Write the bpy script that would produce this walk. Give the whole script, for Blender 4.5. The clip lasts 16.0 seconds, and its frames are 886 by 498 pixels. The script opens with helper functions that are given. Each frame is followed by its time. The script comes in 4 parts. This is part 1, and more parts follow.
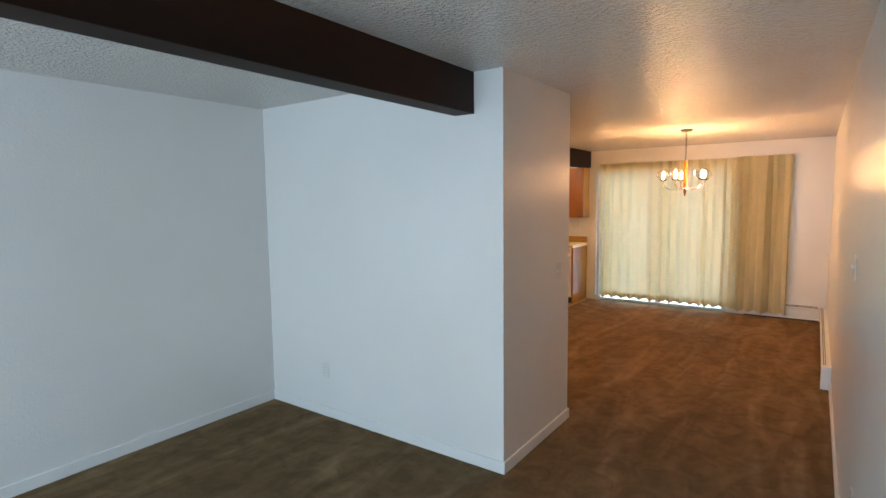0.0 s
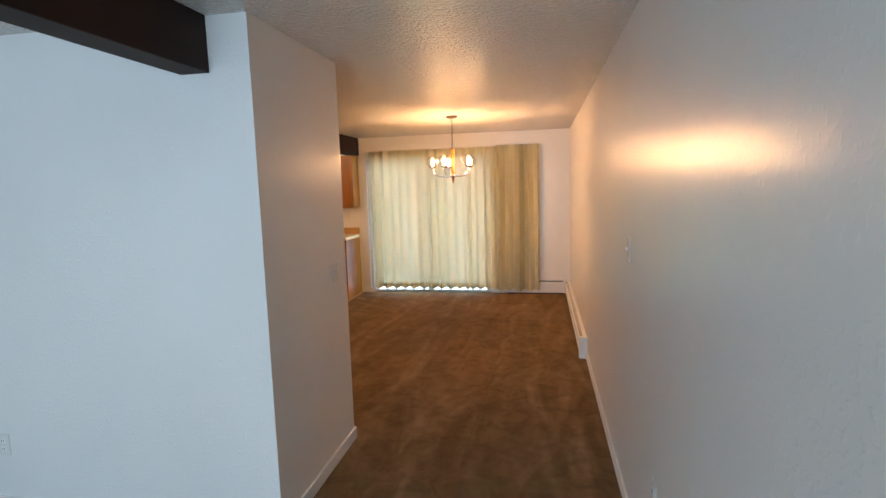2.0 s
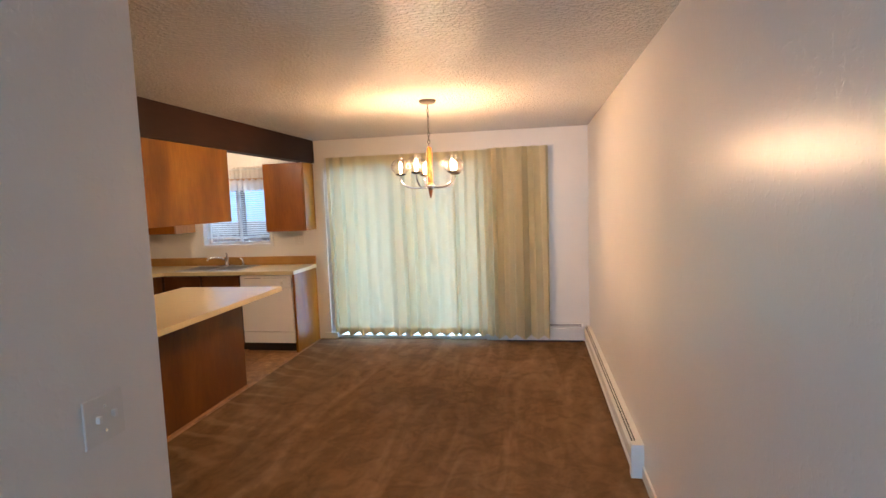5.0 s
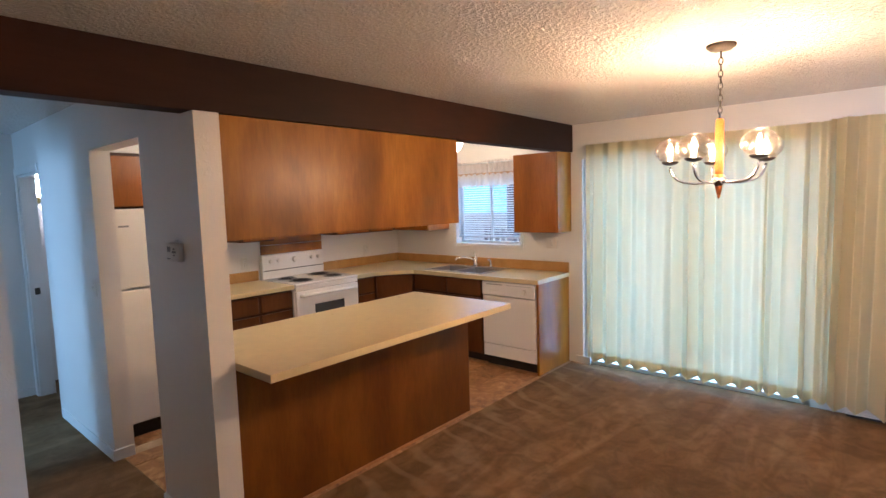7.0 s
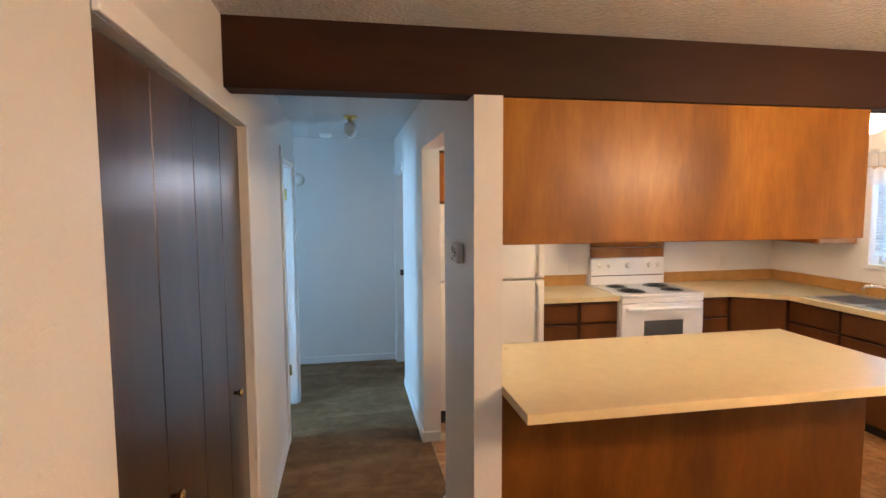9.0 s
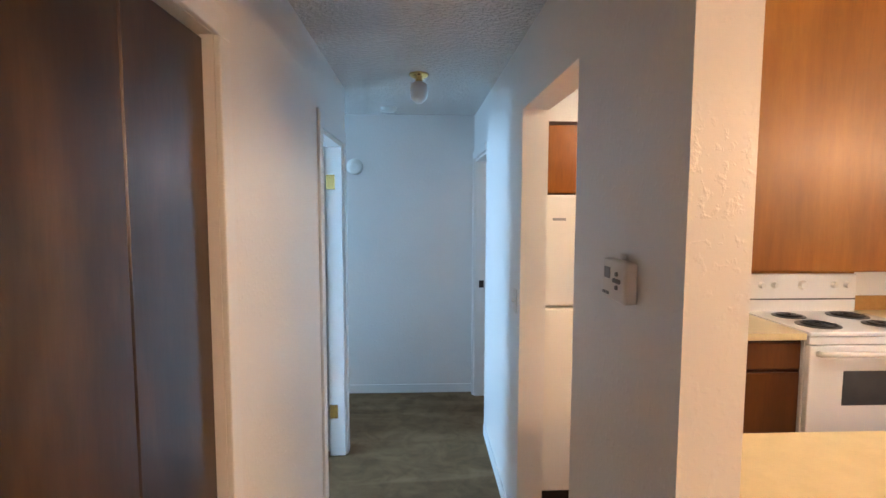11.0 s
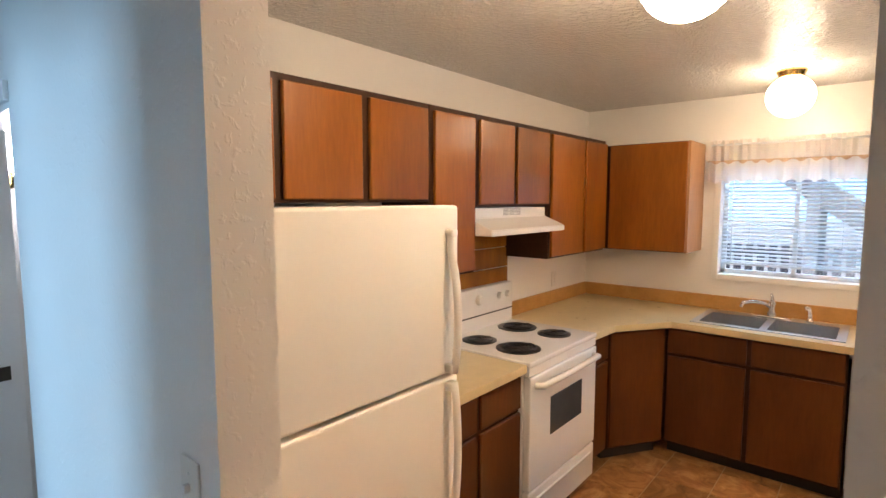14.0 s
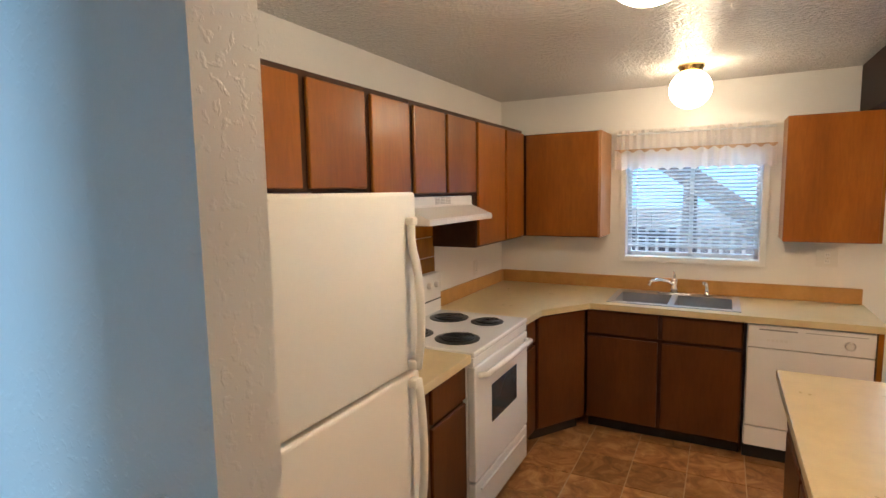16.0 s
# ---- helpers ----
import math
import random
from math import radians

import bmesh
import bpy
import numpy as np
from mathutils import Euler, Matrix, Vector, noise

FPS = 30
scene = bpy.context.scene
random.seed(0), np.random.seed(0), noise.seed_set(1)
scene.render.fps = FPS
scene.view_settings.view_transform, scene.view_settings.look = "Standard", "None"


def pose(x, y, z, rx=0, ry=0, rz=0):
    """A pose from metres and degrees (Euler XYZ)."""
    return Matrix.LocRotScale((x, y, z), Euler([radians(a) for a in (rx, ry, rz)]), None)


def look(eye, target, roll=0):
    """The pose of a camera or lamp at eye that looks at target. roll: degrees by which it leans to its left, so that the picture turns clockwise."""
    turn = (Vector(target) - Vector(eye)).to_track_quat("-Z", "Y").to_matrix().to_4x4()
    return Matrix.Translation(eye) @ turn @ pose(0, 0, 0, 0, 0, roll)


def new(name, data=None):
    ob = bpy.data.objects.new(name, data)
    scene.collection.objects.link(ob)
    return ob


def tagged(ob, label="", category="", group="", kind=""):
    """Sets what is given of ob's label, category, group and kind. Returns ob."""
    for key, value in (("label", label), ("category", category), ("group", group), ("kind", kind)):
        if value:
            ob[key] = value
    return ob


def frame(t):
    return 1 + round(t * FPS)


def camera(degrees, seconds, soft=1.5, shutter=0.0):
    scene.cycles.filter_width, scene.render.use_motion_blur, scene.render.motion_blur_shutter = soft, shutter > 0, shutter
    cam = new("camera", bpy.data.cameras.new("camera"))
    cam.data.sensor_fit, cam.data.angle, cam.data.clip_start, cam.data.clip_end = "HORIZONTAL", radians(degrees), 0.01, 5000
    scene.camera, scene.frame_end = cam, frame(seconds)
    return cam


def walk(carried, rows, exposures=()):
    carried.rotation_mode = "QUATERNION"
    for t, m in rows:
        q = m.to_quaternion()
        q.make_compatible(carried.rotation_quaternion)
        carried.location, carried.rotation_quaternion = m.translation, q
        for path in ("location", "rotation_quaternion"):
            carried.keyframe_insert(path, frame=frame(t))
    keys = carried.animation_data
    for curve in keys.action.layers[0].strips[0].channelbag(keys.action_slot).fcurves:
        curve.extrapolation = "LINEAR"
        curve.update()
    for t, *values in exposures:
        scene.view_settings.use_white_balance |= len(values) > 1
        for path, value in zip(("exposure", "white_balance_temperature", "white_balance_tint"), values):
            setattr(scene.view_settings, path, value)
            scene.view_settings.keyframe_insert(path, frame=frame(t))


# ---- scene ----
cam = camera(80.4, 16.0)
PATH = [
    (0, (-0.164, -0.279, 1.639), (-1.319, 1.344, 1.451), -0.7),
    (0.5, (-0.188, -0.26, 1.641), (-1.02, 1.547, 1.431), -0.3),
    (1, (-0.234, -0.157, 1.632), (-0.769, 1.756, 1.4), -0.4),
    (1.5, (-0.285, 0.027, 1.639), (-0.634, 1.982, 1.4), -0.8),
    (2, (-0.415, 0.251, 1.624), (-0.781, 2.202, 1.383), -1.7),
    (2.5, (-0.546, 0.477, 1.617), (-0.942, 2.424, 1.387), -3.0),
    (3, (-0.579, 0.774, 1.597), (-0.931, 2.73, 1.369), -3.5),
    (5.3, (-0.601, 2.268, 1.631), (-0.952, 4.229, 1.45), -1.8),
    (5.5, (-0.61, 2.386, 1.644), (-1.03, 4.333, 1.461), -1.8),
    (6, (-0.619, 2.66, 1.646), (-1.287, 4.536, 1.46), -2.1),
    (6.5, (-0.614, 2.939, 1.672), (-1.646, 4.641, 1.484), -1.7),
    (7, (-0.701, 3.199, 1.668), (-2.004, 4.705, 1.486), -1.7),
    (7.5, (-0.792, 3.407, 1.665), (-2.339, 4.664, 1.503), -2.6),
    (8, (-0.873, 3.617, 1.688), (-2.645, 4.536, 1.571), -2.4),
    (8.5, (-0.918, 3.747, 1.685), (-2.823, 4.343, 1.563), -1.2),
    (9, (-1.041, 3.787, 1.671), (-3.002, 4.143, 1.505), -0.3),
    (9.5, (-1.301, 3.798, 1.662), (-3.284, 3.966, 1.464), 0.1),
    (9.7, (-1.401, 3.811, 1.661), (-3.386, 3.93, 1.448), 0.0),
    (11.8, (-2.735, 3.834, 1.612), (-4.727, 3.951, 1.474), 0.4),
    (12, (-2.854, 3.847, 1.632), (-4.841, 4.021, 1.48), 0.4),
    (12.5, (-3.139, 3.826, 1.621), (-5.081, 4.279, 1.459), 0.4),
    (13, (-3.394, 3.779, 1.660), (-5.208, 4.608, 1.482), 0.0),
    (13.5, (-3.600, 3.818, 1.700), (-5.200, 5.013, 1.487), 0.1),
    (14, (-3.752, 3.877, 1.695), (-5.028, 5.405, 1.509), 0.0),
    (14.5, (-3.884, 3.876, 1.69), (-4.722, 5.683, 1.518), 0.0),
    (15, (-3.994, 3.850, 1.69), (-4.488, 5.777, 1.520), 0.1),
    (15.5, (-3.996, 3.840, 1.685), (-4.593, 5.736, 1.493), -0.3),
    (16, (-3.980, 3.826, 1.675), (-4.916, 5.576, 1.461), -1.0),
]
EXPOSURE = [(0, 0.47, 7900, 22), (3, 0.42, 7200, 22), (5.5, 0.5, 5900, 15), (7, 0.62, 5500, 16), (8, 0.95, 5600, 14), (9.5, 1.25, 5900, 13),
            (12, 1.35, 6100, 18), (13.5, 1.15, 6400, 16), (15, 0.8, 5600, 11), (16, 0.72, 5800, 9)]
walk(cam, [(t, look(eye, target, roll)) for t, eye, target, roll in PATH], EXPOSURE)

# ---- main measures (metres) ----
H = 2.37            # ceiling of living, dining and hall
HK = 2.41           # ceiling of the kitchen
YE = 8.0            # end wall with the sliding door and the kitchen window
YC = 3.345          # closet wall, south side of the hall
YH = 4.29           # north side of the hall
YK = 4.41           # kitchen side of that wall
XB = -3.13          # dining face of the beam
XW = -5.64          # kitchen wall behind the stove
XP = -1.62          # end of the closet block
YP = 2.365          # living-room face of the closet block
XL = -3.79          # far living-room wall
XHE = -6.66         # end wall of the hall
CT = 0.914          # worktops

# ---- world and light ----
world = bpy.data.worlds.new("sky")
scene.world = world
world.use_nodes = True
wn = world.node_tree
sky = wn.nodes.new("ShaderNodeTexSky")
sky.sky_type, sky.sun_disc = "NISHITA", False
sky.sun_elevation, sky.sun_rotation = radians(35), radians(200)
wn.links.new(sky.outputs[0], wn.nodes["Background"].inputs[0])
wn.nodes["Background"].inputs[1].default_value = 0.13
sun = bpy.data.lights.new("sun", "SUN")
sun.energy, sun.angle, sun.color = 5.0, radians(0.5), (1, 0.95, 0.88)
new("sun", sun).matrix_world = pose(0, 0, 20, 55, 0, 200 - 180)


def area(name, x, y, z, rx, rz, w, h, watts, color):
    li = bpy.data.lights.new(name, "AREA")
    li.shape, li.size, li.size_y, li.energy, li.color = "RECTANGLE", w, h, watts, color
    ob = new(name, li)
    ob.matrix_world = pose(x, y, z, rx, 0, rz)
    return ob


CHAND_W = 18.5
DAY = (0.40, 0.71, 1.0)
area("daylight_living_window", -1.6, -3.25, 1.3, 90, 0, 2.2, 1.4, 138, DAY)
area("daylight_sliding_door", -2.08, 8.12, 1.0, -90, 0, 1.7, 1.95, 52, DAY)
area("daylight_bedroom_window", -4.4, 0.15, 1.4, 90, 0, 0.9, 1.1, 70, DAY)
# Added lamp outside above the window, out of view, brightens slats and valance.
area("sky_fill_kitchen_window", -4.19, 8.75, 2.5, -50, 0, 1.0, 0.8, 36, DAY)
area("daylight_alcove_window", -6.18, 1.05, 1.4, 90, 0, 0.7, 1.1, 13, DAY)


def point(name, x, y, z, watts, color, radius):
    li = bpy.data.lights.new(name, "POINT")
    li.energy, li.color, li.shadow_soft_size = watts, color, radius
    new(name, li).location = (x, y, z)


# ---- materials ----
def shader(name):
    m = bpy.data.materials.new(name)
    m.use_nodes = True
    nt = m.node_tree
    return m, nt, nt.nodes["Principled BSDF"]


def noise_node(nt, coord, scale, stretch=(1, 1, 1), detail=4, rough=0.55, dist=0.0):
    mp = nt.nodes.new("ShaderNodeMapping")
    mp.inputs["Scale"].default_value = stretch
    nt.links.new(coord, mp.inputs[0])
    n = nt.nodes.new("ShaderNodeTexNoise")
    n.inputs["Scale"].default_value, n.inputs["Detail"].default_value = scale, detail
    n.inputs["Roughness"].default_value, n.inputs["Distortion"].default_value = rough, dist
    nt.links.new(mp.outputs[0], n.inputs["Vector"])
    return n.outputs["Fac"]


def ramp(nt, fac, stops):
    r = nt.nodes.new("ShaderNodeValToRGB")
    els = r.color_ramp.elements
    els[0].position, els[0].color = stops[0][0], (*stops[0][1], 1)
    els[1].position, els[1].color = stops[-1][0], (*stops[-1][1], 1)
    for p, c in stops[1:-1]:
        els.new(p).color = (*c, 1)
    nt.links.new(fac, r.inputs[0])
    return r.outputs[0]


def mixc(nt, a, b, fac, mode="MIX"):
    mx = nt.nodes.new("ShaderNodeMix")
    mx.data_type, mx.blend_type = "RGBA", mode
    for sock, v in ((mx.inputs[0], fac), (mx.inputs[6], a), (mx.inputs[7], b)):
        if isinstance(v, (int, float)):
            sock.default_value = v
        elif isinstance(v, tuple):
            sock.default_value = (*v, 1)
        else:
            nt.links.new(v, sock)
    return mx.outputs[2]


def bump(nt, bsdf, height, strength, distance):
    b = nt.nodes.new("ShaderNodeBump")
    b.inputs["Strength"].default_value, b.inputs["Distance"].default_value = strength, distance
    nt.links.new(height, b.inputs["Height"])
    nt.links.new(b.outputs[0], bsdf.inputs["Normal"])


def surface(name, c1, c2, rough, scale=6, stretch=(1, 1, 1), metal=0.0, fine=60, fine_mix=0.15, bump_scale=0, bump_d=0.001,
            bump_s=0.5, vary=0.0, coat=0.0):
    """Two scales of colour variation, roughness variation and fine relief."""
    m, nt, b = shader(name)
    co = nt.nodes.new("ShaderNodeTexCoord").outputs["Object"]
    big = noise_node(nt, co, scale, stretch)
    col = ramp(nt, big, [(0.3, c1), (0.7, c2)])
    small = noise_node(nt, co, fine, stretch)
    dark = ramp(nt, small, [(0.3, (0.6, 0.6, 0.6)), (0.7, (1.0, 1.0, 1.0))])
    col = mixc(nt, col, dark, fine_mix, "MULTIPLY")
    if vary:
        info = nt.nodes.new("ShaderNodeObjectInfo").outputs["Random"]
        col = mixc(nt, col, ramp(nt, info, [(0, (1 - vary,) * 3), (1, (1, 1, 1))]), 1.0, "MULTIPLY")
    nt.links.new(col, b.inputs["Base Color"])
    rr = nt.nodes.new("ShaderNodeMapRange")
    rr.inputs[3].default_value, rr.inputs[4].default_value = max(rough - 0.06, 0.02), rough + 0.06
    nt.links.new(big, rr.inputs[0])
    nt.links.new(rr.outputs[0], b.inputs["Roughness"])
    b.inputs["Metallic"].default_value = metal
    b.inputs["Coat Weight"].default_value = coat
    b.inputs["Coat Roughness"].default_value = 0.15
    if bump_scale:
        bump(nt, b, noise_node(nt, co, bump_scale, stretch, 3), bump_s, bump_d)
    return m


def knockdown(name, c1, c2, rough, cell, depth, strength, lo, hi, detail):
    """Painted plaster with flattened splatter texture."""
    m, nt, b = shader(name)
    co = nt.nodes.new("ShaderNodeTexCoord").outputs["Object"]
    big = noise_node(nt, co, 0.9)
    nt.links.new(ramp(nt, big, [(0.35, c1), (0.65, c2)]), b.inputs["Base Color"])
    splat = noise_node(nt, co, cell, (1, 1, 1), detail, 0.5, 0.3)
    flat = ramp(nt, splat, [(lo, (0, 0, 0)), (hi, (1, 1, 1))])
    fine = noise_node(nt, co, cell * 5, (1, 1, 1), 2)
    h = mixc(nt, flat, fine, 0.1)
    bump(nt, b, h, strength, depth)
    b.inputs["Roughness"].default_value = rough
    return m


def wood(name, c1, c2, c3, rough, axis, scale=3.0, coat=0.0, vary=0.0):
    """Grain runs along the axis 0, 1 or 2."""
    m, nt, b = shader(name)
    co = nt.nodes.new("ShaderNodeTexCoord").outputs["Object"]
    st = [1.0, 1.0, 1.0]
    st[axis] = 0.12
    broad = noise_node(nt, co, scale, tuple(0.3 if i == axis else 1.0 for i in range(3)), 4, 0.55, 0.25)
    col = ramp(nt, broad, [(0.28, c1), (0.5, c2), (0.72, c3)])
    grain = noise_node(nt, co, scale * 22, tuple(st), 5, 0.65, 0.3)
    col = mixc(nt, col, ramp(nt, grain, [(0.3, (0.55, 0.5, 0.45)), (0.65, (1, 1, 1))]), 0.4, "MULTIPLY")
    if vary:
        info = nt.nodes.new("ShaderNodeObjectInfo").outputs["Random"]
        col = mixc(nt, col, ramp(nt, info, [(0, (1 - vary,) * 3), (1, (1, 1, 1))]), 1.0, "MULTIPLY")
    nt.links.new(col, b.inputs["Base Color"])
    b.inputs["Roughness"].default_value = rough
    b.inputs["Specular IOR Level"].default_value = 0.2
    b.inputs["Coat Weight"].default_value = coat
    b.inputs["Coat Roughness"].default_value = 0.25
    bump(nt, b, grain, 0.25, 0.0006)
    return m


def carpet(name, c1, c2, c3):
    """Cut pile with vacuum lanes and trodden patches."""
    m, nt, b = shader(name)
    co = nt.nodes.new("ShaderNodeTexCoord").outputs["Object"]
    lanes = noise_node(nt, co, 2.6, (1.5, 0.35, 1), 3, 0.6, 1.2)
    col = ramp(nt, lanes, [(0.35, c1), (0.52, c2), (0.70, c3)])
    tread = noise_node(nt, co, 6.5, (1, 1, 1), 6, 0.68, 0.9)
    col = mixc(nt, col, ramp(nt, tread, [(0.38, (0.45, 0.45, 0.45)), (0.6, (1.1, 1.1, 1.1))]), 0.45, "MULTIPLY")
    sep = nt.nodes.new("ShaderNodeSeparateXYZ")
    nt.links.new(co, sep.inputs[0])
    wav = nt.nodes.new("ShaderNodeTexWave")
    wav.bands_direction = "DIAGONAL"
    wav.inputs["Scale"].default_value, wav.inputs["Distortion"].default_value, wav.inputs["Detail"].default_value = 1.5, 7.0, 3.0
    mp = nt.nodes.new("ShaderNodeMapping")
    mp.inputs["Scale"].default_value = (0.7, 1.6, 1)
    nt.links.new(co, mp.inputs[0])
    nt.links.new(mp.outputs[0], wav.inputs[0])
    rng = nt.nodes.new("ShaderNodeMapRange")
    rng.inputs[1].default_value, rng.inputs[2].default_value = -2.45, -3.0
    nt.links.new(sep.outputs[0], rng.inputs[0])
    rny = nt.nodes.new("ShaderNodeMapRange")
    rny.inputs[1].default_value, rny.inputs[2].default_value = 4.4, 5.0
    nt.links.new(sep.outputs[1], rny.inputs[0])
    mul = nt.nodes.new("ShaderNodeMath")
    mul.operation = "MULTIPLY"
    nt.links.new(rng.outputs[0], mul.inputs[0])
    nt.links.new(rny.outputs[0], mul.inputs[1])
    stroke = nt.nodes.new("ShaderNodeMath")
    stroke.operation = "MULTIPLY"
    nt.links.new(ramp(nt, wav.outputs["Fac"], [(0.72, (0, 0, 0)), (0.95, (0.32, 0.32, 0.32))]), stroke.inputs[0])
    nt.links.new(mul.outputs[0], stroke.inputs[1])
    col = mixc(nt, col, (0.42, 0.30, 0.18), stroke.outputs[0])
    pile = noise_node(nt, co, 420, (1, 1, 1), 2, 0.7)
    col = mixc(nt, col, ramp(nt, pile, [(0.3, (0.55, 0.55, 0.55)), (0.7, (1.1, 1.1, 1.1))]), 0.7, "MULTIPLY")
    nt.links.new(col, b.inputs["Base Color"])
    b.inputs["Roughness"].default_value = 0.95
    b.inputs["Specular IOR Level"].default_value = 0.1
    h = mixc(nt, pile, tread, 0.35)
    bump(nt, b, h, 0.7, 0.006)
    return m


def glow(name, color, strength):
    m, nt, b = shader(name)
    b.inputs["Base Color"].default_value = (0.9, 0.9, 0.88, 1)
    b.inputs["Emission Color"].default_value = (*color, 1)
    b.inputs["Emission Strength"].default_value = strength
    b.inputs["Roughness"].default_value = 0.2
    return m


def clear(name, color=(1, 1, 1), rough=0.0, ior=1.45):
    m, nt, b = shader(name)
    b.inputs["Base Color"].default_value = (*color, 1)
    b.inputs["Transmission Weight"].default_value = 1.0
    b.inputs["Roughness"].default_value, b.inputs["IOR"].default_value = rough, ior
    return m


def thin_glass(name):
    """A blown globe: clear, with gloss that grows towards its rim."""
    m, nt, b = shader(name)
    tr = nt.nodes.new("ShaderNodeBsdfTransparent")
    tr.inputs[0].default_value = (0.97, 0.95, 0.92, 1)
    gl = nt.nodes.new("ShaderNodeBsdfGlossy")
    gl.inputs["Roughness"].default_value = 0.03
    lw = nt.nodes.new("ShaderNodeLayerWeight")
    lw.inputs[0].default_value = 0.3
    mx = nt.nodes.new("ShaderNodeMixShader")
    nt.links.new(lw.outputs["Facing"], mx.inputs[0])
    nt.links.new(tr.outputs[0], mx.inputs[1])
    nt.links.new(gl.outputs[0], mx.inputs[2])
    nt.links.new(mx.outputs[0], nt.nodes["Material Output"].inputs[0])
    return m


def cloth(name, c1, c2, through_share, weave=900):
    m, nt, b = shader(name)
    co = nt.nodes.new("ShaderNodeTexCoord").outputs["Object"]
    col = ramp(nt, noise_node(nt, co, 1.5, (1, 1, 0.6)), [(0.3, c1), (0.7, c2)])
    nt.links.new(col, b.inputs["Base Color"])
    b.inputs["Roughness"].default_value = 0.9
    tr = nt.nodes.new("ShaderNodeBsdfTranslucent")
    nt.links.new(col, tr.inputs[0])
    mx = nt.nodes.new("ShaderNodeMixShader")
    mx.inputs[0].default_value = through_share
    nt.links.new(b.outputs[0], mx.inputs[1])
    nt.links.new(tr.outputs[0], mx.inputs[2])
    nt.links.new(mx.outputs[0], nt.nodes["Material Output"].inputs[0])
    return m


WALL = knockdown("wall_paint", (0.76, 0.74, 0.71), (0.80, 0.78, 0.75), 0.28, 52, 0.0014, 0.5, 0.54, 0.70, 3)
CEIL = knockdown("ceiling_texture", (0.79, 0.76, 0.71), (0.84, 0.81, 0.76), 0.14, 52, 0.013, 1.0, 0.44, 0.60, 3)
CEIL.node_tree.nodes["Principled BSDF"].inputs["Specular IOR Level"].default_value = 0.75
TRIM = surface("trim_white", (0.78, 0.77, 0.75), (0.82, 0.81, 0.79), 0.4, 2, fine_mix=0.05, bump_scale=40, bump_s=0.1)
CARPET = carpet("carpet_brown", (0.178, 0.107, 0.053), (0.225, 0.138, 0.071), (0.295, 0.189, 0.105))
BEAM = wood("beam_dark_stain", (0.014, 0.006, 0.0035), (0.024, 0.009, 0.0045), (0.050, 0.017, 0.008), 0.6, 1, 1.6)
BEAM.node_tree.nodes["Principled BSDF"].inputs["Specular IOR Level"].default_value = 0.2
PANEL = wood("panel_amber_birch", (0.14, 0.048, 0.003), (0.27, 0.102, 0.006), (0.40, 0.168, 0.012), 0.36, 2, 3.4, 0.14)
# Darker copy of PANEL: shade below the overhang is put into the colour.
PANEL2 = wood("panel_amber_shaded", (0.085, 0.026, 0.003), (0.15, 0.050, 0.005), (0.23, 0.084, 0.009), 0.4, 2, 3.4, 0.03)
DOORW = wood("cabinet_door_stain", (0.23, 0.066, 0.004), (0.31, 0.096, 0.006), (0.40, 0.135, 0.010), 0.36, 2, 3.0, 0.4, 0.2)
# Same grain scale as DOORW, in much darker colours.
BASEW = wood("base_cabinet_wood", (0.075, 0.024, 0.005), (0.10, 0.033, 0.007), (0.14, 0.048, 0.010), 0.42, 2, 3.0, 0.05, 0.1)
CARC = wood("cabinet_carcass", (0.035, 0.015, 0.008), (0.05, 0.02, 0.01), (0.07, 0.03, 0.014), 0.5, 2)
LIGHTW = wood("cabinet_side_birch", (0.36, 0.18, 0.08), (0.42, 0.22, 0.10), (0.48, 0.27, 0.13), 0.4, 2)
CLOSET = wood("closet_walnut", (0.024, 0.011, 0.005), (0.052, 0.026, 0.012), (0.115, 0.060, 0.028), 0.3, 2, 4.5, 0.45)
LAM = surface("worktop_laminate", (0.62, 0.50, 0.27), (0.68, 0.56, 0.32), 0.3, 14, fine=180, fine_mix=0.12)
LAMEDGE = surface("worktop_edge", (0.60, 0.46, 0.22), (0.66, 0.52, 0.27), 0.35, 8, fine=120)
SPLASH = surface("backsplash_ochre", (0.42, 0.22, 0.055), (0.52, 0.29, 0.085), 0.4, 9, fine=50, fine_mix=0.25)
ENAMEL = surface("white_enamel", (0.80, 0.79, 0.77), (0.82, 0.81, 0.79), 0.22, 3, fine_mix=0.02)
FRIDGE = surface("fridge_pebble_white", (0.80, 0.77, 0.70), (0.82, 0.79, 0.73), 0.35, 2, fine_mix=0.03, bump_scale=220, bump_s=0.15)
PLASTIC = surface("white_plastic", (0.72, 0.70, 0.66), (0.76, 0.74, 0.70), 0.4, 4, fine_mix=0.05)
GREY = surface("grey_print", (0.25, 0.25, 0.25), (0.3, 0.3, 0.3), 0.5)
BLACK = surface("black_iron", (0.012, 0.012, 0.012), (0.02, 0.02, 0.02), 0.35, 20)
KICK = surface("toe_kick_black", (0.012, 0.010, 0.009), (0.02, 0.017, 0.014), 0.6, 8)
CHROME = surface("chrome", (0.75, 0.75, 0.77), (0.8, 0.8, 0.82), 0.12, 6, metal=1.0, fine_mix=0.03)
STEEL = surface("brushed_steel", (0.56, 0.56, 0.57), (0.64, 0.64, 0.65), 0.34, 8, (1, 8, 1), metal=1.0)
BRASS = surface("brass", (0.62, 0.43, 0.15), (0.70, 0.50, 0.20), 0.25, 8, metal=1.0)
BRONZE = surface("dark_bronze", (0.025, 0.018, 0.013), (0.04, 0.03, 0.02), 0.45, 12, metal=0.3)
TEAK = wood("turned_teak", (0.26, 0.07, 0.012), (0.34, 0.10, 0.02), (0.42, 0.14, 0.03), 0.35, 2, 6)
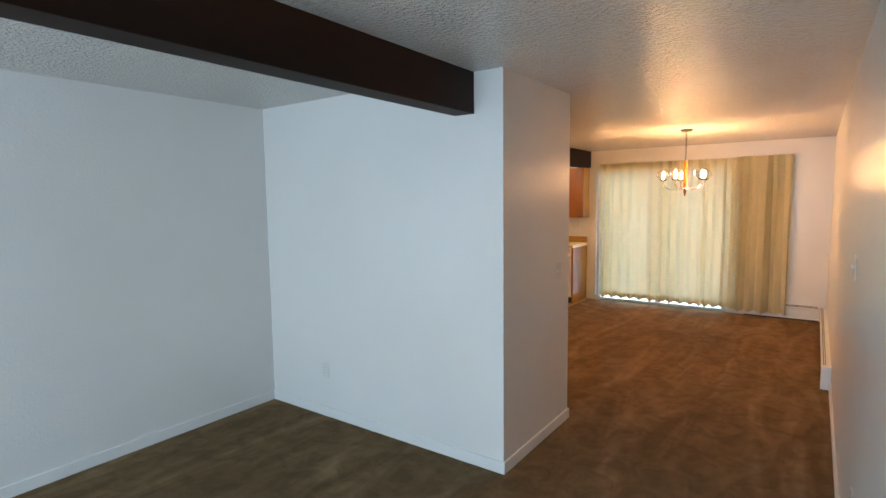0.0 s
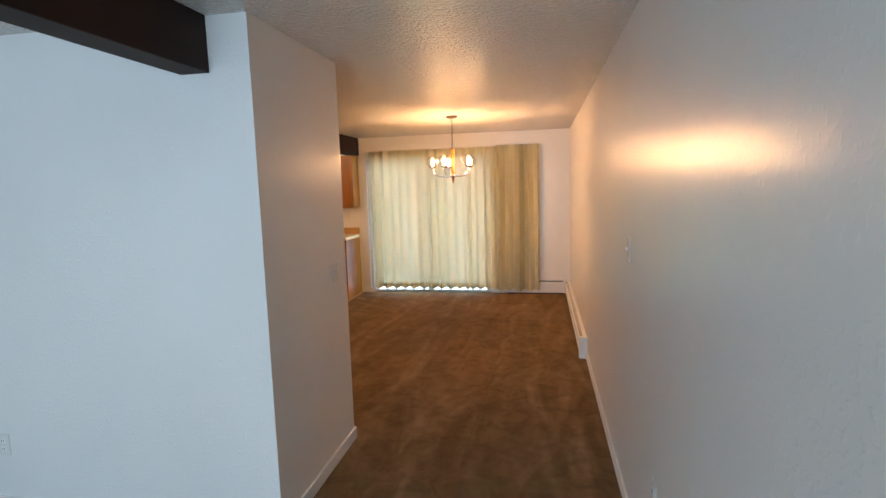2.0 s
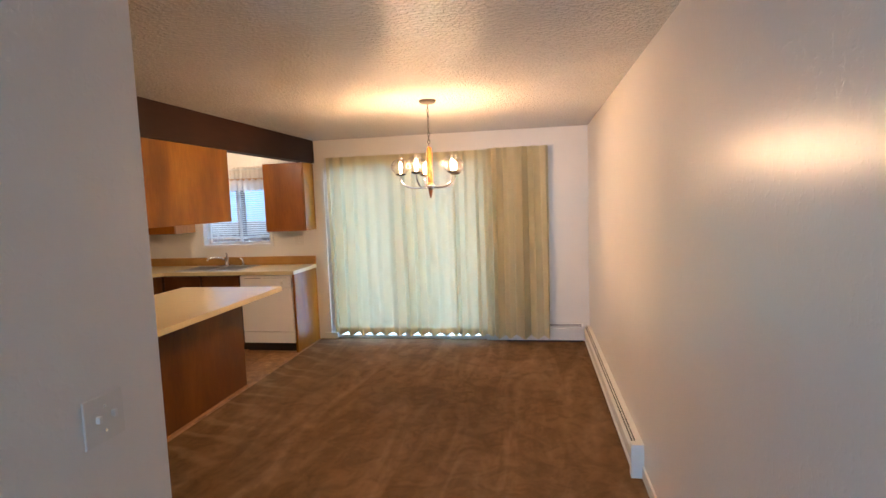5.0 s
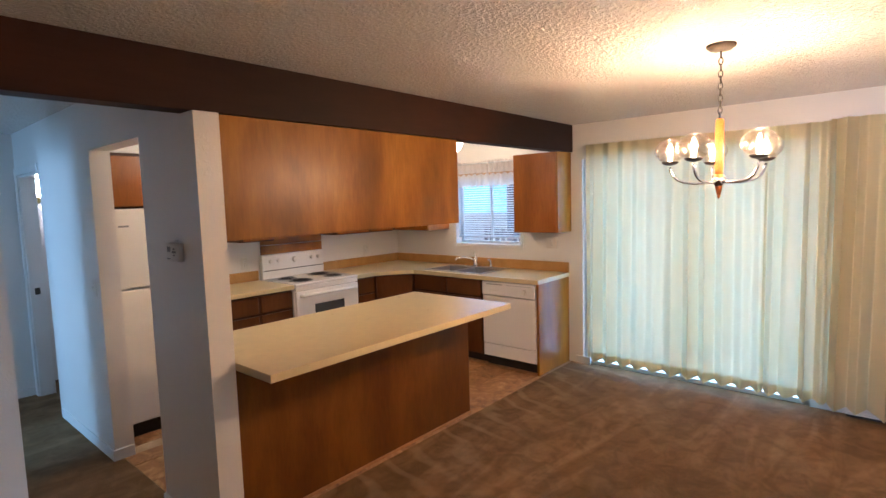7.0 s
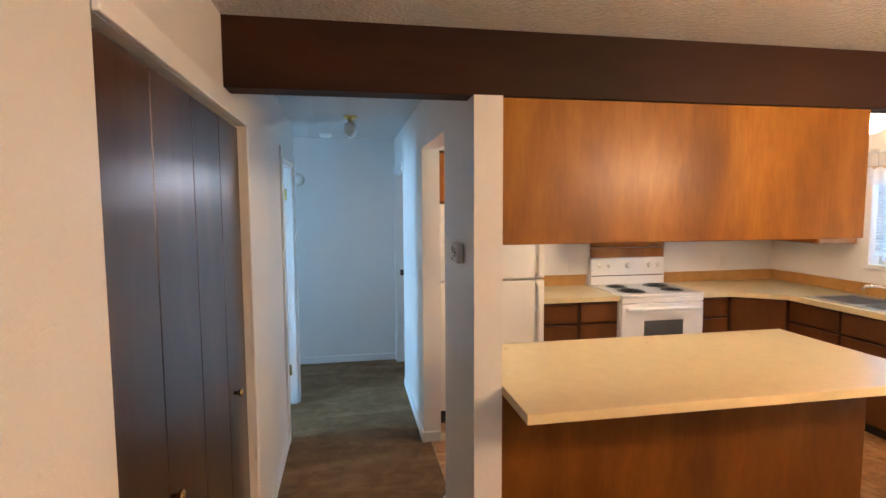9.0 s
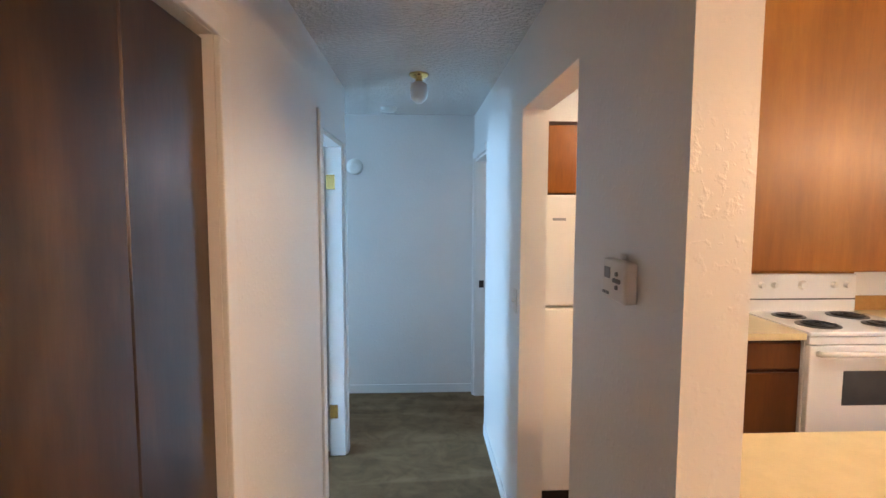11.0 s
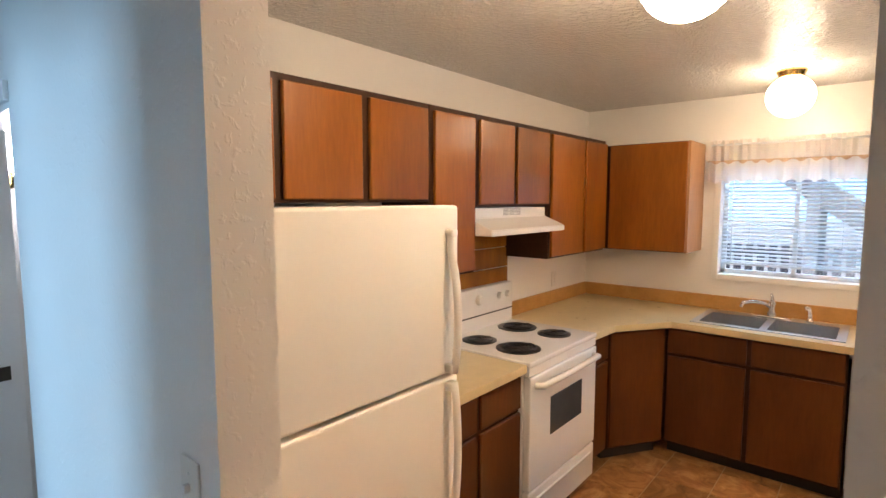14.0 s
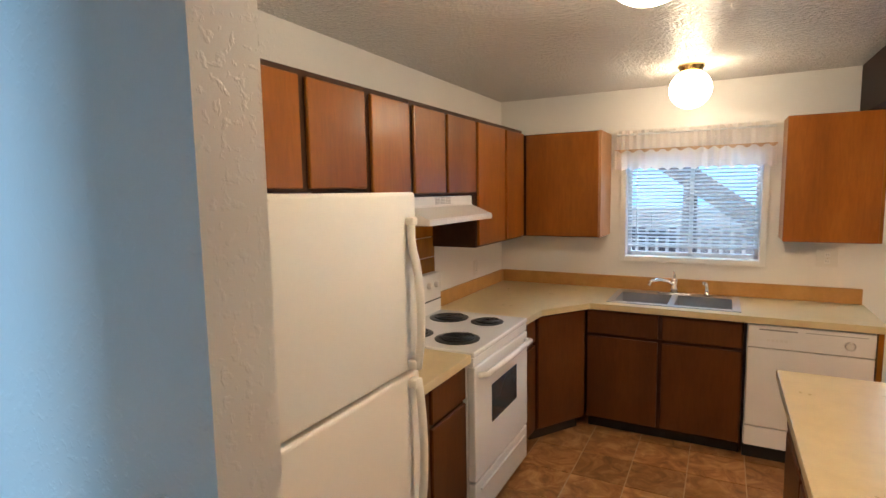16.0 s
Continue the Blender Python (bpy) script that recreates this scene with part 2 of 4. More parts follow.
OVENGLASS = surface("oven_glass", (0.05, 0.055, 0.06), (0.08, 0.085, 0.09), 0.08, 3)
CURTAIN = cloth("curtain_cloth", (0.64, 0.58, 0.38), (0.70, 0.64, 0.43), 0.24)
VALANCE = cloth("valance_sheer", (0.82, 0.78, 0.75), (0.88, 0.85, 0.82), 0.5)
BAND = cloth("valance_band", (0.62, 0.42, 0.26), (0.70, 0.50, 0.33), 0.3)
GLASS = clear("window_glass")
GLOBEGLASS = thin_glass("chandelier_glass")
FROST = surface("frosted_globe", (0.75, 0.75, 0.73), (0.8, 0.8, 0.78), 0.3, 5, fine_mix=0.02)
BULB = glow("bulb_warm", (1.0, 0.72, 0.38), 40)
GLOBE = glow("globe_lit", (1.0, 0.76, 0.48), 38)
# Rear globe: emission lowered only to cut glare on the nearby wall.
GLOBE_DIM = glow("globe_lit_low_glare", (1.0, 0.76, 0.48), 14)
SCONCE = glow("sconce_lit", (0.95, 0.97, 1.0), 60)
SLAT = cloth("blind_slat_vinyl", (0.80, 0.82, 0.84), (0.84, 0.86, 0.88), 0.4)
ALU = surface("aluminium_frame", (0.7, 0.7, 0.7), (0.76, 0.76, 0.76), 0.35, 6, metal=0.6)
FENCEW = surface("weathered_grey_wood", (0.09, 0.095, 0.11), (0.15, 0.155, 0.175), 0.8, 4, (1, 1, 0.2), fine=40, fine_mix=0.4)
GRASS = surface("pale_gravel", (0.26, 0.26, 0.26), (0.36, 0.36, 0.35), 0.95, 1.5, fine=60, fine_mix=0.5, bump_scale=60, bump_d=0.03)
SIDING = surface("house_siding", (0.55, 0.56, 0.56), (0.62, 0.63, 0.63), 0.7, 2)


def vinyl():
    m, nt, b = shader("vinyl_tile")
    co = nt.nodes.new("ShaderNodeTexCoord").outputs["Object"]
    info = nt.nodes.new("ShaderNodeObjectInfo")
    off = nt.nodes.new("ShaderNodeVectorMath")
    off.operation = "MULTIPLY_ADD"
    nt.links.new(co, off.inputs[0])
    off.inputs[1].default_value = (1, 1, 1)
    sc = nt.nodes.new("ShaderNodeVectorMath")
    sc.operation = "SCALE"
    sc.inputs[0].default_value = (37, 19, 11)
    nt.links.new(info.outputs["Random"], sc.inputs["Scale"])
    nt.links.new(sc.outputs[0], off.inputs[2])
    n = noise_node(nt, off.outputs[0], 7, (1, 1, 1), 6, 0.62, 1.5)
    col = ramp(nt, n, [(0.3, (0.20, 0.088, 0.030)), (0.5, (0.40, 0.19, 0.066)), (0.68, (0.60, 0.36, 0.16))])
    shade = ramp(nt, info.outputs["Random"], [(0, (0.7, 0.7, 0.7)), (1, (1, 1, 1))])
    nt.links.new(mixc(nt, col, shade, 1.0, "MULTIPLY"), b.inputs["Base Color"])
    b.inputs["Roughness"].default_value = 0.38
    bump(nt, b, n, 0.2, 0.002)
    return m


BACKDROP = glow("bright_sky_haze", (0.27, 0.58, 1.0), 1.4)
BACKDROP.node_tree.nodes["Principled BSDF"].inputs["Base Color"].default_value = (0.03, 0.05, 0.08, 1)
VINYL = vinyl()
GROUT = surface("vinyl_joint", (0.48, 0.35, 0.22), (0.55, 0.42, 0.27), 0.6, 20)

# ---- mesh helpers ----
BASE = {}


def put_box(bm, x0, x1, y0, y1, z0, z1, bev=0.0, seg=2):
    m = Matrix.LocRotScale(((x0 + x1) / 2, (y0 + y1) / 2, (z0 + z1) / 2), None, (abs(x1 - x0), abs(y1 - y0), abs(z1 - z0)))
    vs = bmesh.ops.create_cube(bm, size=1, matrix=m)["verts"]
    if bev:
        es = list({e for v in vs for e in v.link_edges})
        bmesh.ops.bevel(bm, geom=es, offset=bev, segments=seg, affect="EDGES", profile=0.5)
    return bm


def box(x0, x1, y0, y1, z0, z1, bev=0.0, seg=2):
    return put_box(bmesh.new(), x0, x1, y0, y1, z0, z1, bev, seg)


def lathe(profile, cx, cy, cz, seg=28, turn=None):
    """Profile of (radius, height) turned about the upright axis; turn: a matrix laid on before moving to the place."""
    bm = bmesh.new()
    rings = []
    for r, z in profile:
        rings.append([bm.verts.new((r * math.cos(2 * math.pi * k / seg), r * math.sin(2 * math.pi * k / seg), z)) for k in range(seg)])
    for a, b in zip(rings, rings[1:]):
        for k in range(seg):
            bm.faces.new((a[k], a[(k + 1) % seg], b[(k + 1) % seg], b[k]))
    bm.faces.new(rings[0][::-1]), bm.faces.new(rings[-1])
    bmesh.ops.remove_doubles(bm, verts=bm.verts, dist=1e-6)
    if turn:
        bmesh.ops.transform(bm, matrix=turn, verts=bm.verts)
    bmesh.ops.translate(bm, vec=(cx, cy, cz), verts=bm.verts)
    bmesh.ops.recalc_face_normals(bm, faces=bm.faces)
    return bm


def tube(points, r, seg=10):
    bm = bmesh.new()
    pts = [Vector(p) for p in points]
    rings = []
    for i, p in enumerate(pts):
        d = (pts[min(i + 1, len(pts) - 1)] - pts[max(i - 1, 0)]).normalized()
        u = d.cross(Vector((0, 0, 1)) if abs(d.z) < 0.95 else Vector((1, 0, 0))).normalized()
        v = d.cross(u)
        rr = r[i] if isinstance(r, (list, tuple)) else r
        rings.append([bm.verts.new(p + rr * (u * math.cos(2 * math.pi * k / seg) + v * math.sin(2 * math.pi * k / seg))) for k in range(seg)])
    for a, b in zip(rings, rings[1:]):
        for k in range(seg):
            bm.faces.new((a[k], a[(k + 1) % seg], b[(k + 1) % seg], b[k]))
    bm.faces.new(rings[0][::-1]), bm.faces.new(rings[-1])
    bmesh.ops.recalc_face_normals(bm, faces=bm.faces)
    return bm


def ball(cx, cy, cz, r, squash=1.0, seg=24):
    prof = [(r * math.sin(math.pi * k / 14), -r * squash * math.cos(math.pi * k / 14)) for k in range(15)]
    prof[0], prof[-1] = (0.0005, prof[0][1]), (0.0005, prof[-1][1])
    return lathe(prof, cx, cy, cz, seg)


def finish(name, bm, material, smooth):
    me = bpy.data.meshes.new(name)
    if smooth:
        for f in bm.faces:
            f.smooth = True
    bm.to_mesh(me)
    bm.free()
    me.materials.append(material)
    return new(name, me)


def thing(name, x, y, z, label, category, group=""):
    ob = tagged(new(name), label, category, group)
    ob.empty_display_size = 0.1
    ob.location = (x, y, z)
    BASE[ob.name] = Vector((x, y, z))
    return ob


def part(name, bm, material, parent, label="", smooth=False):
    o = BASE[parent.name]
    bmesh.ops.translate(bm, vec=-o, verts=bm.verts)
    ob = finish(name, bm, material, smooth)
    ob.parent = parent
    BASE[ob.name] = o
    if label:
        ob["label"] = label
    return ob


def solo(name, bm, material, label, category, group="", kind="", smooth=False):
    ob = finish(name, bm, material, smooth)
    BASE[ob.name] = Vector((0, 0, 0))
    return tagged(ob, label, category, group, kind)


def structure(name, bm, material, label, category):
    return solo(name, bm, material, label, category, kind="structure")


def solid(x0, x1, y0, y1, z0, z1, holes=()):
    """A slab with box-shaped holes cut clean through; only the outer faces are made."""
    xs, ys, zs = ({a, b} for a, b in ((x0, x1), (y0, y1), (z0, z1)))
    for h in holes:
        for s, lo, hi, a, b in ((xs, x0, x1, h[0], h[1]), (ys, y0, y1, h[2], h[3]), (zs, z0, z1, h[4], h[5])):
            s.update(v for v in (a, b) if lo < v < hi)
    xs, ys, zs = sorted(xs), sorted(ys), sorted(zs)
    full = set()
    for i in range(len(xs) - 1):
        for j in range(len(ys) - 1):
            for k in range(len(zs) - 1):
                c = ((xs[i] + xs[i + 1]) / 2, (ys[j] + ys[j + 1]) / 2, (zs[k] + zs[k + 1]) / 2)
                if not any(h[0] < c[0] < h[1] and h[2] < c[1] < h[3] and h[4] < c[2] < h[5] for h in holes):
                    full.add((i, j, k))
    bm = bmesh.new()
    ids = {}

    def v(i, j, k):
        if (i, j, k) not in ids:
            ids[i, j, k] = bm.verts.new((xs[i], ys[j], zs[k]))
        return ids[i, j, k]

    for i, j, k in sorted(full):
        for d, q in (((-1, 0, 0), ((0, 0, 0), (0, 0, 1), (0, 1, 1), (0, 1, 0))), ((1, 0, 0), ((1, 0, 0), (1, 1, 0), (1, 1, 1), (1, 0, 1))),
                     ((0, -1, 0), ((0, 0, 0), (1, 0, 0), (1, 0, 1), (0, 0, 1))), ((0, 1, 0), ((0, 1, 0), (0, 1, 1), (1, 1, 1), (1, 1, 0))),
                     ((0, 0, -1), ((0, 0, 0), (0, 1, 0), (1, 1, 0), (1, 0, 0))), ((0, 0, 1), ((0, 0, 1), (1, 0, 1), (1, 1, 1), (0, 1, 1)))):
            if (i + d[0], j + d[1], k + d[2]) not in full:
                bm.faces.new([v(i + a, j + b, k + c) for a, b, c in q])
    return bm


# ---- the large structure ----
BIG = 9.0
OUT = 2.6
W1 = "white painted textured plaster wall"
structure("wall_east", solid(0, 0.12, 0.46, YE, 0, OUT), WALL, W1 + " along the dining area", "wall")
structure("wall_entry", solid(0.12, 1.8, 0.46, 0.58, 0, OUT), WALL, W1 + " beside the entry", "wall")
# Unseen wall added to keep window light off the entry face.
structure("wall_entry_shade", solid(-0.5, 1.8, -1.0, -0.88, 0, OUT), WALL, W1 + " added out of view to shade the entry", "wall")
structure("wall_entry_side", solid(1.8, 1.92, -3.42, 0.58, 0, OUT), WALL, W1, "wall")
structure("wall_south", solid(XL - 0.12, 1.8, -3.42, -3.3, 0, OUT, [(-2.7, -0.5, -9, 9, 0.6, 2.0)]), WALL, W1 + " with a wide window", "wall")
structure("wall_living_west", solid(XL - 0.12, XL, -3.3, YP + 0.1, 0, OUT), WALL, W1 + " of the living room", "wall")
structure("wall_closet_front", solid(XL, XP, YP, YP + 0.1, 0, OUT), WALL, W1 + " of the closet block", "wall")
structure("wall_closet_end", solid(XP - 0.1, XP, YP + 0.1, YC - 0.1, 0, OUT), WALL, W1 + " at the end of the closet block", "wall")
CX0, CX1, CZ = -3.49, -2.10, 2.02
DX0, DX1, DZ = -5.54, -4.81, 2.0
structure("wall_hall_south", solid(-5.68, XP, YC - 0.1, YC, 0, OUT, [(CX0, CX1, -9, 9, -1, CZ), (DX0, DX1, -9, 9, -1, DZ)]), WALL,
          W1 + " with closet and bedroom doors", "wall")
structure("wall_bedroom_west", solid(-5.68, -5.58, 0.12, YC - 0.1, 0, OUT), WALL, W1, "wall")
structure("wall_bedroom_south", solid(XHE - 0.1, XL - 0.12, 0, 0.12, 0, OUT, [(-4.85, -3.95, -9, 9, 0.85, 1.95)]), WALL, W1 + " with a window", "wall")
structure("wall_alcove_south", solid(XHE, -5.68, 0.88, 1.0, 0, OUT, [(-6.53, -5.83, -9, 9, 0.85, 1.95)]), WALL, W1, "wall")
structure("wall_hall_end", solid(XHE - 0.1, XHE, 0.12, YK, 0, OUT), WALL, W1 + " at the end of the hall", "wall")
BX0, BX1 = -6.57, -5.85
structure("wall_hall_north", solid(XHE, -3.25, YH, YK, 0, OUT, [(-4.595, -3.76, -9, 9, -1, 2.055), (BX0, BX1, -9, 9, -1, 2.0)]), WALL,
          W1 + " between hall and kitchen", "wall")
structure("post", solid(-3.25, -3.105, YH, YK, 0, 2.108), WALL, "white painted wall end under the beam", "post")
structure("wall_kitchen_west", solid(XW - 0.12, XW, YK, YE, 0, OUT), WALL, W1 + " behind the stove", "wall")
structure("wall_bath_west", solid(-7.12, -7.0, YK - 0.1, 6.0, 0, OUT), WALL, W1, "wall")
structure("wall_bath_south", solid(-7.0, XHE - 0.1, YK - 0.1, YK, 0, OUT), WALL, W1, "wall")
structure("wall_bath_north", solid(-7.0, XW - 0.12, 5.88, 6.0, 0, OUT), WALL, W1, "wall")
WX0, WX1, WZ0, WZ1 = -4.63, -3.75, 1.17, 1.98
SX0, SX1, SZ1 = -3.03, -1.15, 2.03
structure("wall_north", solid(XW - 0.12, 0.12, YE, YE + 0.14, 0, OUT, [(WX0, WX1, -9, 99, WZ0, WZ1), (SX0, SX1, -9, 99, -1, SZ1)]), WALL,
          W1 + " with sliding door and kitchen window", "wall")
structure("ceiling", solid(-7.92, 1.92, -3.42, YE, H, H + 0.05, [(XW - 0.02, -3.24, YK - 0.02, YE + 0.02, 0, 9)]), CEIL, "off-white knockdown textured ceiling", "ceiling")
structure("ceiling_kitchen", solid(XW - 0.03, -3.2, YK - 0.03, YE + 0.03, HK, HK + 0.05), CEIL, "off-white textured kitchen ceiling", "ceiling")
structure("roof", box(-8.2, 2.2, -3.8, 8.7, OUT, OUT + 0.1), SIDING, "plain flat roof slab", "roof")
structure("beam", box(-3.25, XB, YC, YE, 2.11, HK + 0.02, 0.004), BEAM, "dark-stained rough wooden ceiling beam", "beam")
structure("beam_living", box(-1.95, -1.81, -3.3, YP, 2.133, H + 0.03, 0.004), BEAM, "dark-stained wooden beam over the living room", "beam")
structure("floor", solid(-7.92, 1.92, -3.42, YE + 0.1, -0.12, 0, [(XW, -3.15, YK, YE, -9, 9), (-4.6, -3.77, YH + 0.05, YK + 0.01, -9, 9)]), CARPET,
          "brown cut-pile carpet with vacuum marks", "carpet")
structure("ground", box(-60, 60, -60, 90, -0.6, -0.15), GRASS, "pale gravel ground outside", "ground")


def base(x0, x1, y0, y1):
    structure("baseboard", box(x0, x1, y0, y1, 0, 0.075, 0.004), TRIM, "narrow white painted baseboard", "baseboard")


b = 0.013
base(-b, 0, 0.46, 5.08)
base(0, 1.8, 0.46 - b, 0.46)
base(XL, XL + b, -3.3, YP - b)
base(XL, XP + b, YP - b, YP)
base(XP, XP + b, YP, YC)
base(CX1, XP + b, YC, YC + b)
base(DX1 + 0.07, CX0 - 0.07, YC, YC + b)
base(XHE, XHE + b, 1.0, YH)
base(-5.80, -4.60, YH - b, YH)
base(-4.60, -4.60 + b, YH - b, YK)
base(-3.77 - b, -3.77, YH, YK)
base(-3.77, -3.105, YH - b, YH)
base(-3.11, -2.95, YE - b, YE)


def casing(name, x0, x1, zt, y, side, label, w=0.065, both=True):
    """Three trims round an opening in a wall along x; side +1 stands on the +y face."""
    ys = (y, y + 0.016) if side > 0 else (y - 0.016, y)
    t = thing(name, (x0 + x1) / 2, y, 0, label, "door casing")
    t["kind"] = "structure"
    part("jamb_trim", box(x0 - w, x0, *ys, 0, zt, 0.004), TRIM, t)
    if both:
        part("jamb_trim", box(x1, x1 + w, *ys, 0, zt, 0.004), TRIM, t)
    part("head_trim", box(x0 - w, x1 + (w if both else 0), *ys, zt, zt + w, 0.004), TRIM, t)


casing("trim_closet", CX0, CX1, CZ, YC, 1, "white painted closet door casing", 0.068, False)
casing("trim_bedroom", DX0, DX1, DZ, YC, 1, "white painted bedroom door casing", 0.08)
casing("trim_bath", BX0, BX1, 2.0, YH, -1, "white painted bathroom door casing", 0.065, False)

# ---- kitchen floor ----
fl = thing("floor_kitchen", -4.4, 6.2, -0.02, "brown mottled stone-look vinyl tile floor", "floor")
fl["kind"] = "structure"
sheet = box(XW, -3.15, YK, YE, -0.03, -0.003)
put_box(sheet, -4.6, -3.77, YH + 0.05, YK, -0.03, -0.003)
part("underlay", sheet, GROUT, fl)

# ---- kitchen cabinets ----
def slab(x0, x1, y0, y1, z0, z1):
    return box(x0, x1, y0, y1, z0, z1, 0.004, 1)


def front_x(t, face, s, y0, y1, z0, z1, material, name="door", th=0.019):
    """A door or drawer front on a cabinet whose fronts lie in the plane x = face, facing s."""
    return part(name, slab(face, face + s * th, y0, y1, z0, z1), material, t)


def upper_west(y0, y1, z0, z1, doors, label):
    t = thing("wall_cabinet", XW, (y0 + y1) / 2, z0, label, "cabinet", "wall cabinets over the stove")
    part("body", box(XW + 0.001, -5.325, y0, y1, z0, z1, 0.002), CARC, t)
    for a, c in doors:
        front_x(t, -5.323, 1, a, c, z0 + 0.012, z1 - 0.025, DOORW)


TOP = 2.12
upper_west(YK + 0.002, 5.66, 1.685, TOP, [(4.43, 4.868), (4.905, 5.255), (5.295, 5.64)], "brown stained wooden wall cabinet above the fridge")
upper_west(5.665, 6.005, 1.33, TOP, [(5.685, 5.99)], "tall brown stained wooden wall cabinet beside the hood")
upper_west(6.01, 6.765, 1.66, TOP, [(6.035, 6.35), (6.385, 6.745)], "short brown wooden wall cabinet over the hood")
upper_west(6.77, 7.615, 1.33, TOP, [(6.785, 7.225), (7.26, 7.605)], "brown stained wooden wall cabinet by the kitchen corner")

t = thing("wall_cabinet", -5.1, YE, 1.335, "brown wooden corner wall cabinet with pale side", "cabinet", "wall cabinets on the window wall")
part("body", box(XW + 0.001, -4.765, 7.647, YE - 0.001, 1.335, 2.09, 0.002), CARC, t)
part("door", slab(-5.295, -4.762, 7.626, 7.645, 1.34, 2.085), DOORW, t)
part("side_panel", box(-4.764, -4.745, 7.63, YE - 0.001, 1.335, 2.09, 0.003), LIGHTW, t, "pale birch side")
t = thing("wall_cabinet", -3.4, YE, 1.335, "brown wooden wall cabinet beside the window", "cabinet", "wall cabinets on the window wall")
part("body", box(-3.63, -3.17, 7.74, YE - 0.001, 1.335, 2.107, 0.002), CARC, t)
part("door", slab(-3.645, -3.168, 7.72, 7.739, 1.33, 2.105), DOORW, t)
part("side_panel", box(-3.169, -3.15, 7.725, YE - 0.001, 1.33, 2.107, 0.003), PANEL, t, "amber side panel")
part("side_panel", box(-3.645, -3.631, 7.742, YE - 0.001, 1.335, 2.107, 0.003), LIGHTW, t, "pale birch side")

# cabinets hung under the beam, over the peninsula
t = thing("hanging_cabinet", -3.3, 5.3, 1.505, "amber stained plywood cabinet hung from the beam over the counter", "cabinet")
part("body", box(-3.441, XB - 0.02, YK + 0.002, 6.19, 1.515, 2.107, 0.002), CARC, t)
part("back_panel", box(XB - 0.019, XB - 0.003, YK + 0.002, 6.20, 1.505, 2.107, 0.003), PANEL, t, "amber birch plywood back")
for a, c in ((4.43, 4.845), (4.88, 5.30), (5.335, 5.77), (5.80, 6.185)):
    front_x(t, -3.442, -1, a, c, 1.508, 2.10, DOORW)
part("end_panel", box(-3.441, XB - 0.02, 6.191, 6.20, 1.508, 2.107, 0.002), PANEL, t)

# base cabinets
def base_west(y0, y1, cols, label):
    t = thing("base_cabinet", XW, (y0 + y1) / 2, 0, label, "cabinet", "base cabinets by the stove")
    part("body", box(XW + 0.002, -5.045, y0, y1, 0.09, 0.872, 0.002), CARC, t)
    part("toe_kick", box(XW + 0.002, -5.10, y0, y1, 0, 0.089), KICK, t)
    for a, c in cols:
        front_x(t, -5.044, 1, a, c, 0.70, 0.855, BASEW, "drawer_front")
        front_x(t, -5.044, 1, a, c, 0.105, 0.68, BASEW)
    return t


base_west(5.30, 5.995, [(5.315, 5.635), (5.66, 5.985)], "dark brown wooden base cabinet between fridge and stove")
base_west(6.77, 7.04, [(6.785, 7.03)], "narrow dark brown wooden base cabinet beside the stove")
# diagonal corner unit
t = thing("corner_cabinet", -5.2, 7.6, 0, "dark brown wooden diagonal corner base cabinet", "cabinet")
bm = bmesh.new()
foot = [(XW + 0.002, 7.045), (-5.03, 7.045), (-4.80, 7.40), (-4.79, YE - 0.002), (XW + 0.002, YE - 0.002)]
lo = [bm.verts.new((x, y, 0.09)) for x, y in foot]
hi = [bm.verts.new((x, y, 0.872)) for x, y in foot]
bm.faces.new(lo[::-1]), bm.faces.new(hi)
for k in range(5):
    bm.faces.new((lo[k], lo[(k + 1) % 5], hi[(k + 1) % 5], hi[k]))
part("body", bm, CARC, t)
d = Vector((0.23, 0.355, 0)).normalized()
nrm = Vector((d.y, -d.x, 0))
bm = box(0.008, 0.415, 0, 0.019, 0.105, 0.86, 0.004, 1)
bmesh.ops.transform(bm, matrix=Matrix.Translation((-5.03, 7.045, 0)) @ Matrix.Rotation(math.atan2(d.y, d.x), 4, "Z") @ Matrix.Translation((0, -0.0195, 0)), verts=bm.verts)
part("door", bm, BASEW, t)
bm = box(0.0, 0.42, 0.06, 0.30, 0, 0.088)
bmesh.ops.transform(bm, matrix=Matrix.Translation((-5.03, 7.045, 0)) @ Matrix.Rotation(math.atan2(d.y, d.x), 4, "Z"), verts=bm.verts)
part("toe_kick", bm, KICK, t)

t = thing("sink_cabinet", -4.3, 7.7, 0, "dark brown wooden double-door sink base cabinet", "cabinet")
part("body", box(-4.785, -3.84, 7.42, YE - 0.002, 0.09, 0.70, 0.002), CARC, t)
part("rail", box(-4.785, -3.84, 7.42, 7.45, 0.701, 0.872, 0.002), CARC, t)
part("toe_kick", box(-4.785, -3.84, 7.50, YE - 0.002, 0, 0.089), KICK, t)
for a, c in ((-4.775, -4.325), (-4.30, -3.85)):
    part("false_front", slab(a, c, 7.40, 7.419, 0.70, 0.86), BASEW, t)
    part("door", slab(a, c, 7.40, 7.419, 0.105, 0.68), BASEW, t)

# ---- worktops ----
t = thing("worktop", -4.3, 7.7, CT - 0.04, "cream laminate worktop along stove and window wall", "worktop")
SKX0, SKX1, SKY0, SKY1 = -4.66, -3.86, 7.44, 7.93
bm = solid(-4.75, -3.17, 7.365, YE - 0.001, CT - 0.04, CT, [(SKX0 + 0.03, SKX1 - 0.03, SKY0 + 0.03, SKY1 - 0.03, 0, 9)])
part("top", bm, LAM, t)
bm = bmesh.new()
foot = [(XW + 0.001, 6.768), (-5.0, 6.768), (-4.985, 7.03), (-4.751, 7.365), (-4.751, YE - 0.001), (XW + 0.001, YE - 0.001)]
